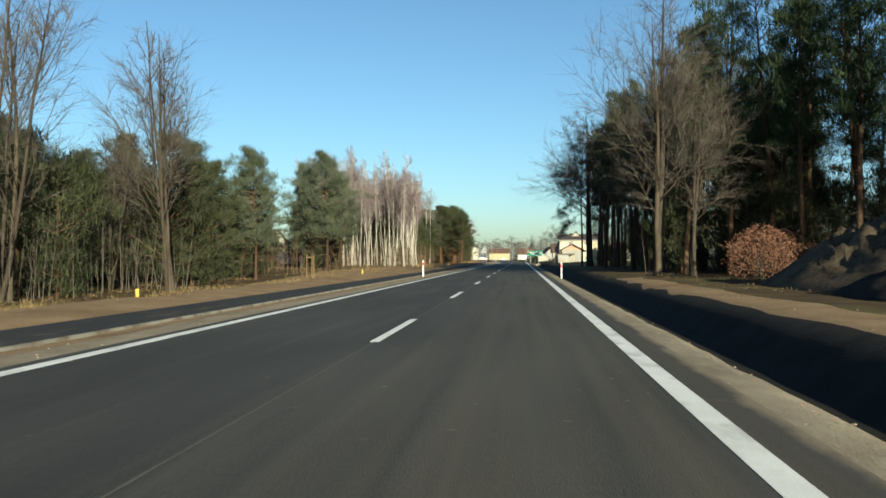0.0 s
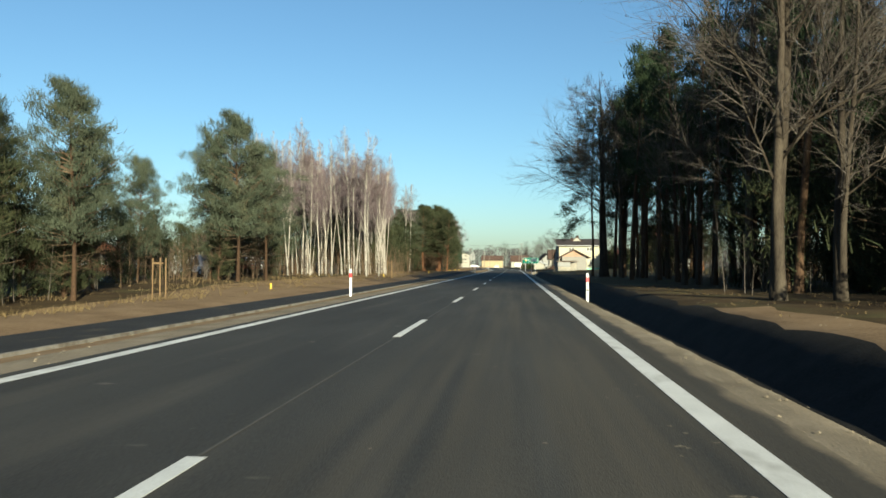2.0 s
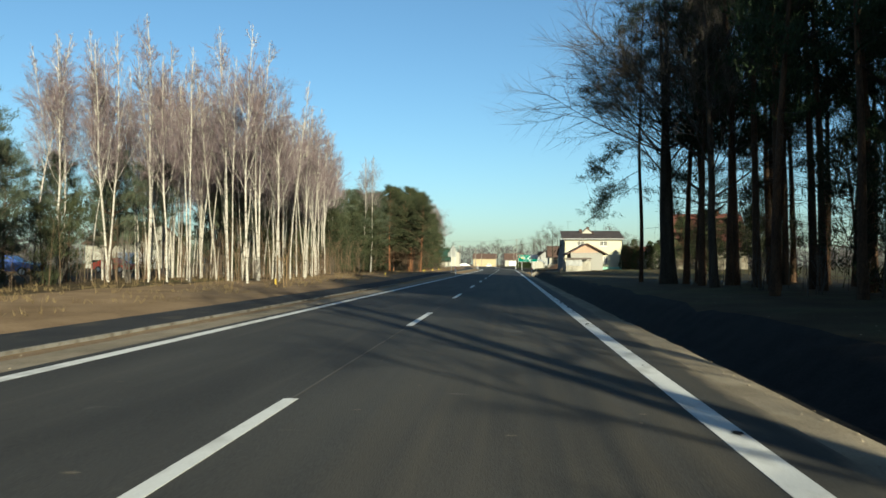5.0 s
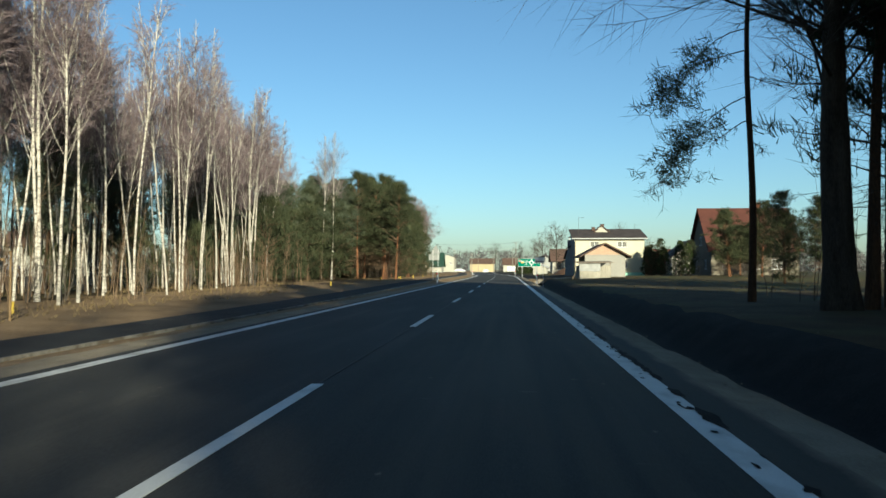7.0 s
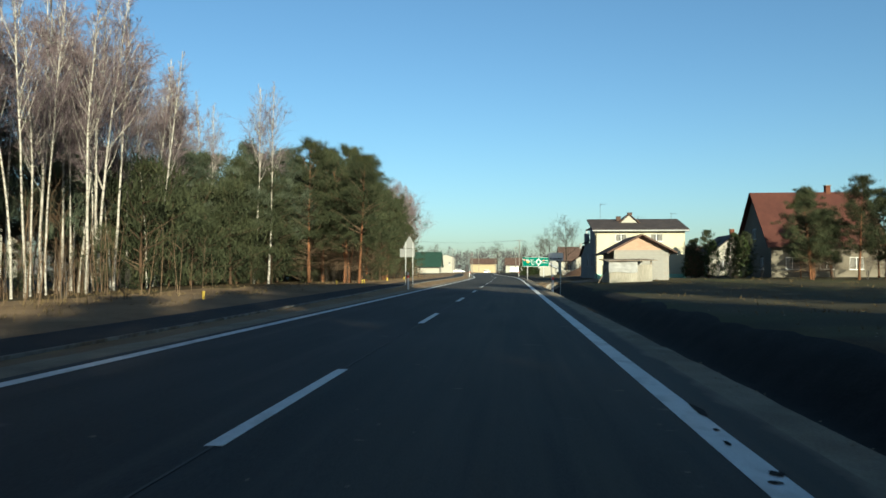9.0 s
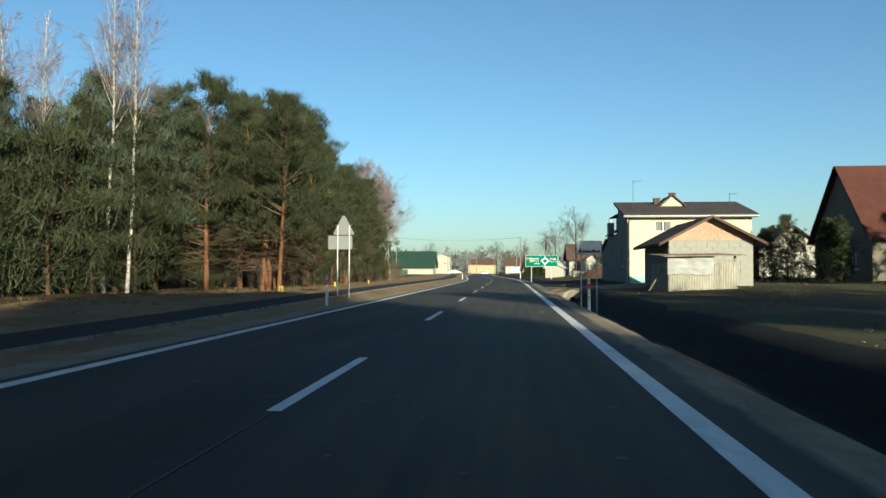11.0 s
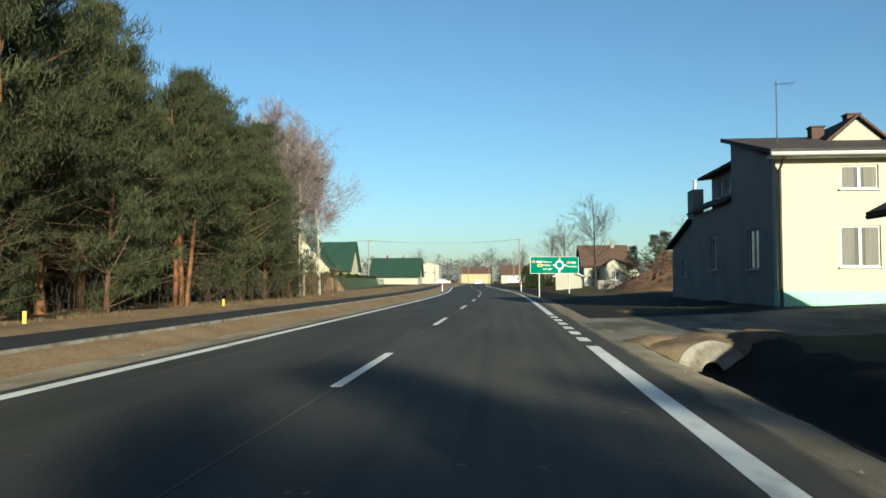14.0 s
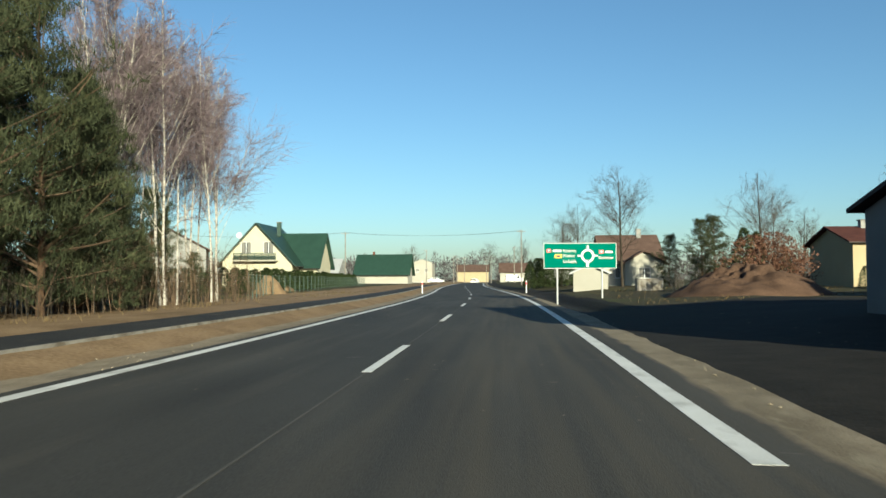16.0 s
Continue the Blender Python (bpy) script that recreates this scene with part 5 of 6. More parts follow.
def cream_house():
    """The two-storey house: a tall front block, and a lower rear with a dormer and a terrace."""
    root = thing("cream_house", "two-storey house with lit cream front, mint plinth and grey side wall", "house")
    X0, X1, Y0 = 11.2, 20.7, 174.5
    a = Acc()
    holes = [(13.35, 4.30, 14.60, 5.12), (17.05, 4.30, 18.37, 5.12), (13.30, 1.63, 14.63, 3.04), (17.70, 1.42, 18.40, 2.55)]
    wall_plane(a, X0, X1, 0.82, 5.42, Y0, 0.35, holes)
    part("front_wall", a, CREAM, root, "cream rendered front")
    part("plinth", boxes((X0 - 0.03, Y0 - 0.04, -0.2, X1 + 0.03, Y0 + 0.32, 0.82)), MINT, root, "mint-green plinth")
    for h in holes:
        window(root, *h, Y0)
    # west wall in two stretches under sloping tops
    west = Matrix.Translation((X0, 0, 0)) @ SIDE
    # Darker grey than the cream front: the side's shade is put into its colour.
    side = Acc()
    tall = [(176.4, 1.6, 177.7, 3.1)]
    wall_plane(side, Y0 + 0.35, 179.7, -0.2, 5.3, 0, 0.35, tall)
    for q in ([(Y0 + 0.35, 0, 5.3), (179.7, 0, 5.3), (179.7, 0, 6.85), (Y0 + 0.35, 0, 5.5)],):
        side.face(q)
        side.face([(x, 0.35, z) for x, _, z in q[::-1]])
    rear = [(181.95, 1.65, 182.95, 3.12), (187.9, 1.4, 188.6, 2.2)]
    wall_plane(side, 179.7, 191.0, -0.2, 2.95, 0, 0.35, [(rear[0][0], rear[0][1], rear[0][2], 2.95), rear[1]])
    wall_plane(side, 179.7, 186.5, 2.95, 4.4, 0, 0.35, [(rear[0][0], 2.95, rear[0][2], rear[0][3])])
    q = [(186.5, 0, 2.95), (191.0, 0, 2.95), (190.9, 0, 2.98), (186.5, 0, 4.05)]
    side.face(q)
    side.face([(x, 0.35, z) for x, _, z in q[::-1]])
    part("side_wall", turned(side, west), GREYWALL, root, "rendered side wall in a dark grey that holds its shade")
    for h in (*tall, *rear):
        window(root, *h, 0.0, west, curtain=False)
    a = boxes((X1 - 0.35, Y0 + 0.35, -0.2, X1, 190.65, 3.05), (X1 - 0.35, Y0 + 0.35, 3.05, X1, 179.7, 5.4), (X0 + 0.35, 190.65, -0.2, X1, 191.0, 3.05), (X0 + 0.35, 179.35, 5.0, X1 - 0.35, 179.7, 6.7))
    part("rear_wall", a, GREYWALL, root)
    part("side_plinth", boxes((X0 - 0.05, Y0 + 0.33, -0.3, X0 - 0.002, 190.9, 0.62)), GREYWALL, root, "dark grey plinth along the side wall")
    r = Acc()
    slab(r, [(X0 - 0.35, Y0 - 0.55, 5.47), (X1 + 0.35, Y0 - 0.55, 5.47), (X1 + 0.35, 179.9, 6.92), (X0 - 0.35, 179.9, 6.92)], 0.16)
    part("roof", r, ROOF_DARK, root, "dark sheet roof")
    r = Acc()
    slab(r, [(X0 - 0.25, 186.4, 4.12), (X1 + 0.3, 186.4, 4.12), (X1 + 0.3, 191.5, 2.92), (X0 - 0.25, 191.5, 2.92)], 0.12)
    slab(r, [(X0 - 0.22, 179.75, 4.42), (X0 - 0.22, 186.45, 4.42), (X0 + 0.75, 186.45, 4.98), (X0 + 0.75, 179.75, 4.98)], 0.1)
    slab(r, [(X0 + 0.6, 179.75, 4.9), (X1 + 0.3, 179.75, 4.9), (X1 + 0.3, 186.5, 4.05), (X0 + 0.6, 186.5, 4.05)], 0.1)
    part("rear_roof", r, ROOF_DARK, root, "dark rear roof slope")
    part("eave_soffit", boxes((X0 - 0.3, Y0 - 0.5, 5.36, X1 + 0.3, Y0, 5.44)), WHITE, root, "white boarded eave")
    a = Acc()
    a.tube([(X0 - 0.35, Y0 - 0.62, 5.45), (X1 + 0.35, Y0 - 0.62, 5.45)], [0.075, 0.075], 8, True)
    part("gutter", a, GALV, root)
    a = Acc()
    a.tube([(X0 + 0.12, Y0 - 0.6, 5.42), (X0 + 0.1, Y0 - 0.12, 5.0), (X0 + 0.1, Y0 - 0.10, 0.2)], [0.05, 0.05, 0.05], 8, True)
    part("downpipe", a, ROOF_DARK, root, "dark downpipe at the corner")
    # dormer and terrace on the rear slope
    d = Acc()
    panes = [(181.75, 4.98, 182.4, 5.68), (183.1, 4.98, 183.75, 5.68)]
    wall_plane(d, 179.72, 184.75, 4.2, 6.0, 0.55, 0.25, panes)
    dormer = part("dormer", turned(d, west), GREYWALL, root)
    for p in panes:
        window(root, *p, 0.55, west, 1, False)
    part("dormer_end", boxes((X0 + 0.8, 184.5, 4.2, X0 + 4.5, 184.74, 5.98)), GREYWALL, dormer)
    d = Acc()
    slab(d, [(X0 + 0.05, 179.9, 6.02), (X0 + 0.05, 185.4, 6.02), (X0 + 5, 185.4, 6.45), (X0 + 5, 179.9, 6.45)], 0.12)
    part("dormer_roof", d, ROOF_DARK, dormer)
    stack = part("terrace_chimney", boxes((X0 + 0.1, 186.55, 3.9, X0 + 0.62, 187.7, 5.75)), GREYWALL, root, "dark rendered chimney stack")
    a = Acc()
    a.tube([(X0 + 0.33, 187.1, 5.7), (X0 + 0.33, 187.1, 6.3)], [0.09, 0.09], 8, True)
    part("flue", a, GALV, stack)
    part("rear_cheek", boxes((X0 + 0.36, 186.36, 3.0, X1 - 0.3, 186.5, 4.02)), GREYWALL, root)
    # roof gable with two stacks
    d = Acc()
    d.face([(14.0, 177.6, 6.2), (16.6, 177.6, 6.2), (15.3, 177.6, 7.35)])
    d.face([(16.6, 177.9, 6.2), (14.0, 177.9, 6.2), (15.3, 177.9, 7.35)])
    part("roof_gable", d, PALE, root, "small pale roof gable")
    d = Acc()
    slab(d, [(13.7, 177.4, 6.05), (15.3, 177.4, 7.42), (15.3, 181.0, 7.42), (13.7, 181.0, 6.05)], 0.08)
    slab(d, [(16.9, 177.4, 6.05), (15.3, 177.4, 7.42), (15.3, 181.0, 7.42), (16.9, 181.0, 6.05)], 0.08)
    part("gable_roof", d, ROOF_BROWN, root)
    for x, y, z in ((15.5, 178.5, 7.75), (14.3, 178.9, 7.35)):
        c = part("chimney", boxes((x - 0.24, y - 0.22, 6.0, x + 0.24, y + 0.22, z - 0.1)), ROOF_BROWN, root, "sooty brown chimney")
        part("chimney_cap", boxes((x - 0.28, y - 0.26, z - 0.1, x + 0.28, y + 0.26, z - 0.04)), ROOF_DARK, c)
    for x, y, z0, z1 in ((12.0, 176.6, 5.9, 8.6), (19.9, 177.6, 6.2, 7.6)):
        a = Acc()
        a.tube([(x, y, z0), (x, y, z1)], [0.022, 0.018], 6, True)
        a.tube([(x - 0.1, y, z1 - 0.12), (x + 0.7, y, z1 - 0.05)], [0.012, 0.012], 4, True)
        for i in range(5):
            a.tube([(x + 0.1 + 0.13 * i, y - 0.2, z1 - 0.1), (x + 0.1 + 0.13 * i, y + 0.2, z1 - 0.1)], [0.006, 0.006], 4)
        part("antenna", a, WIRE, root, "thin TV aerial")


cream_house()


def garage():
    """An unfinished garage: pale block walls, a clay-block gable and a brown roof."""
    x, y, w, d, eave, ridge = 13.25, 157.6, 4.6, 7.8, 2.6, 3.82
    root = gable_house("garage", "unfinished garage of pale blocks with orange clay gable and brown roof", x, y, 0, w, d, eave, ridge, MORTAR, ROOF_BROWN, over=0.6, gable=CLAY)
    tagged(root, category="garage")
    a = Acc()
    a.box(-0.29, -0.022, -0.115, 0.29, 0.0, 0.115)
    blk = a.mesh("block", BLOCK)
    a = Acc()
    a.box(-0.022, -0.29, -0.115, 0.0, 0.29, 0.115)
    blk_side = a.mesh("block", BLOCK)
    a = Acc()
    a.box(-0.18, -0.022, -0.085, 0.18, 0.0, 0.085)
    cly = a.mesh("clay_block", CLAY)

    def piece(name, me, px, py, pz):
        ob = new(name, me)
        ob.parent = root
        ob.matrix_basis = pose(px, py, pz)

    for j in range(10):
        z = 0.12 + 0.245 * j
        for i in range(8 + j % 2):
            px = -w / 2 + 0.30 * (j % 2 == 0) + 0.60 * i
            if abs(px) < w / 2 - 0.28:
                piece("block", blk, px, -0.002, z)
        for i in range(13):
            py = 0.32 + 0.30 * (j % 2) + 0.60 * i
            if py < d - 0.3:
                piece("block", blk_side, -w / 2 - 0.002, py, z)
    for j in range(6):
        z = eave + 0.10 + 0.19 * j
        half = (ridge - z - 0.1) / ((ridge - eave) / (w / 2)) - 0.15
        for i in range(-7, 8):
            px = 0.375 * (i + 0.5 * (j % 2))
            if abs(px) + 0.18 < half:
                piece("clay_block", cly, px, -0.002, z)


garage()


def sheet_store():
    """A lean-to in front of the garage, of corrugated sheets half hung with a white tarpaulin."""
    root = thing("sheet_store", "lean-to store of corrugated sheets hung with a white tarpaulin", "shed", pose(0, 0, 0))
    x0, x1, y0, y1 = 9.9, 13.2, 152.6, 157.3
    g = ground_z(11, 153)

    def corrugated(p, q, z0, z1, n):
        a = Acc()
        d = Vector((q[0] - p[0], q[1] - p[1], 0))
        nrm = Vector((-d.y, d.x, 0)).normalized()
        for i in range(n + 1):
            c = Vector((p[0], p[1], 0)) + d * (i / n) + nrm * (0.02 * math.sin(i * math.pi / 2))
            a.v += [(c.x, c.y, z0), (c.x, c.y, z1), (c.x + nrm.x * 0.004, c.y + nrm.y * 0.004, z0), (c.x + nrm.x * 0.004, c.y + nrm.y * 0.004, z1)]
        for i in range(n):
            k = 4 * i
            a.f += [(k, k + 4, k + 5, k + 1), (k + 6, k + 2, k + 3, k + 7)]
            a.m += [0, 0]
        return a

    for i in range(4):
        xa, xb = x0 + (x1 - x0) * i / 4, x0 + (x1 - x0) * (i + 1) / 4 + 0.05
        part("sheet", corrugated((xa, y0 - 0.01 * (i % 2)), (xb, y0 - 0.01 * (i % 2)), g - 0.1, g + 1.42 - 0.06 * (i % 3), 44), TIN, root)
    part("sheet", corrugated((x0, y1), (x0, y0), g - 0.1, g + 1.4, 120), TIN, root)
    a, n = Acc(), 18
    for j in range(7):
        for i in range(n + 1):
            x = x0 - 0.05 + 2.25 * i / n
            a.v.append((x, y0 - 0.07 - 0.05 * noise.noise((x * 2, j * 0.6, 1)), g + 1.74 - (0.95 + 0.12 * noise.noise((x, 3, 3))) * j / 6))
    for j in range(6):
        for i in range(n):
            k = j * (n + 1) + i
            a.f.append((k, k + n + 1, k + n + 2, k + 1))
            a.m.append(0)
    part("tarpaulin", a, TARP, root, "crumpled white tarpaulin")
    r = Acc()
    slab(r, [(x0 - 0.3, y0 - 0.35, g + 1.66), (x1 + 0.4, y0 - 0.35, g + 1.72), (x1 + 0.4, y1, g + 1.90), (x0 - 0.3, y1, g + 1.86)], 0.05)
    part("roof", r, OLD_WOOD, root, "grey board roof")
    for x in (x0 + 0.03, (x0 + x1) / 2, x1 - 0.03):
        part("post", boxes((x - 0.05, y0 + 0.05, g - 0.1, x + 0.05, y0 + 0.15, g + 1.72)), OLD_WOOD, root)
    a = Acc()
    a.tube([(x0 - 0.75, y0 + 1.2, g - 0.05), (x0 - 0.15, y0 + 0.6, g + 1.1)], [0.05, 0.05], 6, True)
    part("prop", a, OLD_WOOD, root, "leaning wooden prop")


sheet_store()
W4 = ((-3.2, 0.9, -1.9, 2.2), (1.9, 0.9, 3.2, 2.2), (-0.7, 4.3, 0.7, 5.5))
gable_house("red_roof_house", "house with a steep red roof and shade-dimmed gable behind conifers", 29.6, 180.0, -90, 11.0, 11.5, 3.7, 9.5, DIM_WALL, ROOF_DULL, W4, (), 0.5, chimney=(0.0, 8.0, 10.3), far_side=((1.5, 0.9, 2.9, 2.2), (5, 0.9, 6.4, 2.2), (8, 0.9, 9.4, 2.2)))
gable_house("small_house", "small white gabled house with a dark roof", 35.0, 206, 0, 8.0, 9, 3.0, 6.0, PALE, ROOF_DARK, ((-2.4, 0.9, -1.2, 2.2), (1.2, 0.9, 2.4, 2.2)), chimney=(0.6, 4, 7.0))
gable_house("outbuilding", "long low brown-roofed outbuilding behind the house", 24.5, 196, 0, 7.0, 9, 2.6, 4.6, BRICK, ROOF_BROWN)
gable_house("brown_roof_house", "pale bungalow with a dark brown roof behind the direction sign", 13.2, 264, -90, 9.5, 6.4, 3.1, 6.0, PALE, ROOF_BROWN, ((-1, 0.9, 1, 2.2),), chimney=(0.5, 4.6, 6.7), stack=GREYWALL, far_side=((1.2, 0.9, 2.4, 2.1), (4.2, 0.9, 5.4, 2.1)))
gable_house("porch_house", "pale porch building with a brown roof", 17.4, 257.5, 0, 4.2, 5, 2.7, 3.9, PALE, ROOF_BROWN, ((-0.6, 0.9, 0.7, 2.1),))
gable_house("white_shed", "small white shed with a grey roof", 9.1, 236.5, -8, 2.9, 3.4, 1.55, 2.25, PALE, GALV, over=0.3)
gable_house("red_brown_house", "pale house with a hipped red-brown roof beyond the earth heap", 30.8, 241, -90, 9.0, 10, 3.9, 5.3, ORANGE_WALL, ROOF_DULL, (), chimney=(0.5, 2.6, 5.9), stack=GREYWALL, far_side=((1.8, 1.3, 3.0, 2.9), (5.4, 1.3, 6.6, 2.9)))
# west side
G = gable_house("green_roof_house", "cream house with a green roof, balcony and gable", -33.6, 277, 0, 10.2, 11, 3.7, 9.2, CREAM, ROOF_GREEN, ((-2.4, 4.9, -0.9, 6.6), (0.9, 4.9, 2.4, 6.6), (-3.4, 0.9, -2.0, 2.2), (2.0, 0.9, 3.4, 2.2)), over=0.7, chimney=(1.7, 5.0, 9.7), stack=ROOF_GREEN)
part("balcony_floor", boxes((-3.1, -1.2, 3.75, 3.1, 0.0, 3.92)), PALE, G)
for i in range(7):
    part("balcony_post", boxes((-3.05 + 1.0 * i, -1.18, 3.92, -2.97 + 1.0 * i, -1.10, 4.85)), ROOF_GREEN, G)
for z in (4.1, 4.35, 4.6, 4.82):
    part("balcony_rail", boxes((-3.1, -1.19, z, 3.1, -1.12, z + 0.12)), ROOF_GREEN, G, "green balcony rail")
a = Acc()
a.tube([(-2.5, -0.36, 7.5), (-2.5, -0.48, 7.5)], [0.05, 0.42], 18, True)
part("satellite_dish", a, WHITE, G, "white satellite dish")
a = Acc()
a.tube([(-2.5, -0.3, 6.2), (-2.5, -0.3, 7.6)], [0.04, 0.04], 8, True)
part("dish_mast", a, GREYWALL, G, "thin grey mast of the dish")
gable_house("green_roof_wing", "green-roofed wing of the cream house", -25.9, 285.5, 90, 8.6, 8.5, 3.4, 8.2, CREAM, ROOF_GREEN, ((-1.5, 0.9, 0.2, 2.2),), over=0.6)
gable_house("long_green_house", "long house with a low green roof and white gable", -24.3, 379, 90, 10, 14, 3.0, 8.0, PALE, ROOF_GREEN, ((-1.2, 4.0, 1.2, 5.4),), over=0.8, chimney=(0, 10, 8.8))
gable_house("far_white_house", "plain white house far down the road", -26, 425, 0, 7, 9, 6.6, 7.8, PALE, PALE, ((-2, 3.6, -1, 4.8), (1, 3.6, 2, 4.8)), over=0.1)
gable_house("grey_roof_house", "far grey-roofed house behind the hedge", -41, 318, 30, 8, 11, 3.2, 6.4, GREYWALL, ROOF_DARK, ())
gable_house("grey_roof_house", "low barn with a grey roof behind the green-roofed house", -34, 335, 90, 8, 10, 2.8, 5.6, GREYWALL, GALV, ())
gable_house("brick_building", "red-brick building behind the roadside pines", -56, 112, 60, 8, 14, 3.0, 4.6, BRICK, ROOF_DARK, ((-2, 1, -0.8, 2.4), (0.8, 1, 2, 2.4)))
gable_house("pale_house", "pale house behind the birch grove", -58, 172, 70, 10, 12, 4.5, 8.0, PALE, ROOF_BROWN, ((-2, 1, -0.8, 2.4), (0.8, 1, 2, 2.4)))
gable_house("grey_house", "grey house with brown roof behind the last birches", -40.5, 262, 20, 10, 11, 5.0, 7.7, GREYWALL, ROOF_BROWN, ((-2.6, 0.9, -1.4, 2.2), (1.4, 0.9, 2.6, 2.2)))
far = (("far_house", "distant yellow house at the roundabout", -19.0, 505, -90, 9, 13.6, 4.6, 7.4, ORANGE_WALL, ROOF_BROWN), ("far_house", "distant pale house with a brown roof", 0.2, 432, -90, 9, 8.8, 3.6, 6.6, PALE, ROOF_BROWN), ("far_house", "distant house with a grey roof", 22, 470, 15, 10, 10, 4, 8, GREYWALL, ROOF_DARK), ("far_house", "distant cream house with a red roof", -48, 470, -10, 10, 10, 5, 8.5, CREAM, ROOF_RED), ("far_house", "distant pale house by the road", 42, 410, 10, 10, 10, 4, 8, PALE, ROOF_DARK))
for nm, lb, x, y, tn, w, d, e, r, wl, rf in far:
    gable_house(nm, lb, x, y, tn, w, d, e, r, wl, rf, ((-w * 0.3, 1, -w * 0.3 + 1.3, 2.3), (w * 0.15, 1, w * 0.15 + 1.3, 2.3)))

# ---- garden plants, fences, poles ----
random.seed(31)
for i in range(62):
    t = i / 61
    x, y = -16.2 - 9.5 * t - 2.0, 226 + 92 * t
    tagged(put(THUJA[0], x + random.uniform(-0.2, 0.2), y, random.uniform(0, 360), random.uniform(0.78, 0.9), 0, None, 0.62), group="thuja hedge along the fence")
for i in range(16):
    tagged(put(THUJA[0], -19 - 1.25 * i, 228 + 0.55 * i, random.uniform(0, 360), random.uniform(0.78, 0.9), 0, None, 0.62), group="thuja hedge along the fence")
for x, y, s, tall in ((20.8, 172, 1.0, 1), (22.4, 170, 0.95, 1), (24.2, 169, 1.1, 1), (25.6, 171, 1.05, 1), (5.6, 262, 1.0, 0.9), (6.6, 260, 1.05, 0.9), (7.6, 262, 1.0, 0.9), (5.0, 268, 0.95, 0.9), (4.6, 258, 0.8, 0.9), (8.5, 261, 0.9, 0.9), (9.2, 263, 0.95, 0.9), (6.1, 264, 1.0, 0.9), (7.2, 266, 1.0, 0.9), (23, 240, 1.3, 1), (26, 246, 1.3, 1), (22, 236, 0.6, 1), (24.5, 234, 0.7, 1), (27, 226, 0.5, 0.8)):
    tagged(put(THUJA[0], x, y, 31 * x, s, 0, None, tall), group="garden evergreens")
for x, y, k, s in ((27.2, 157, 1, 0.62), (30.0, 155, 0, 0.66), (33.0, 157, 2, 0.6), (36, 153, 1, 0.7), (40, 160, 2, 0.7), (31.5, 168, 0, 0.5), (34, 170, 1, 0.55), (37.5, 168, 2, 0.6), (29.5, 166, 2, 0.42)):
    tagged(put(FULL[k], x, y, 45 * x, s), group="garden conifers")
for x, y, s in ((21.9, 125, 0.62), (22.5, 172, 0.46), (24.6, 170, 0.42), (21.0, 171, 0.38), (26.3, 172.5, 0.44)):
    tagged(put(DENSE[0], x, y, 40 * x, s), group="garden conifers")
for x, y, k, s in ((13.6, 248.4, 0, 0.66), (9.0, 268, 1, 0.5), (11.2, 270, 0, 0.58), (38, 266, 1, 0.5), (24.0, 215, 1, 0.40), (35, 268, 0, 0.55), (-35.5, 470, 0, 0.8), (-4, 460, 0, 0.85), (8, 440, 1, 0.8)):
    tagged(put(OAK[k], x, y, 25 * x, s), group="leafless garden trees")
tagged(put(OAK[0], 29.5, 255, 40, 0.66), group="leafless garden trees")
for x, y, k, s in ((20.9, 246, 0, 0.60), (22.6, 248, 1, 0.66), (18.6, 250, 1, 0.50)):
    tagged(put(DENSE[k], x, y, 45 * x, s), group="garden conifers")
for x, y, s in ((16.3, 216.4, 1.3), (17.7, 217.0, 1.35), (17.1, 215.4, 1.1), (18.3, 215.8, 1.0)):
    tagged(put(RUST[0], x, y, 80 * x, s), group="rust-leaved shrubs behind the earth heap")
for i in range(15):
    tagged(put(DRYBUSH[0], random.uniform(9, 30), random.uniform(215, 245), random.uniform(0, 360), random.uniform(0.3, 0.7)), group="leafless garden shrubs")
for i in range(8):
    tagged(put(DRYBUSH[0], random.uniform(21, 34), random.uniform(150, 172), random.uniform(0, 360), random.uniform(0.5, 0.9)), group="leafless garden shrubs by the house")


def fence(name, label, points, height, gap, material):
    """A wire-panel fence on thin posts."""
    root = thing(name, label, "fence")
    for (x0, y0), (x1, y1) in zip(points, points[1:]):
        n = max(1, round(math.hypot(x1 - x0, y1 - y0) / gap))
        for i in range(n):
            xa, ya, xb, yb = (x0 + (x1 - x0) * i / n, y0 + (y1 - y0) * i / n, x0 + (x1 - x0) * (i + 1) / n, y0 + (y1 - y0) * (i + 1) / n)
            za, zb = ground_z(xa, ya), ground_z(xb, yb)
            a = Acc()
            a.tube([(xa, ya, za - 0.2), (xa, ya, za + height)], [0.04, 0.04], 6, True)
            part("post", a, material, root)
            a = Acc()
            for k in range(4):
                h = 0.15 + (height - 0.2) * k / 3
                a.tube([(xa, ya, za + h), (xb, yb, zb + h)], [0.006, 0.006], 3)
            for k in range(1, 6):
                px, py, pz = xa + (xb - xa) * k / 6, ya + (yb - ya) * k / 6, za + (zb - za) * k / 6
                a.tube([(px, py, pz + 0.1), (px, py, pz + height - 0.05)], [0.004, 0.004], 3)
            part("wire_panel", a, ROOF_GREEN, root)


fence("garden_fence", "green wire fence along the gardens", [(-12.9, 213), (-16, 226), (-25.5, 318)], 1.5, 2.5, ROOF_GREEN)


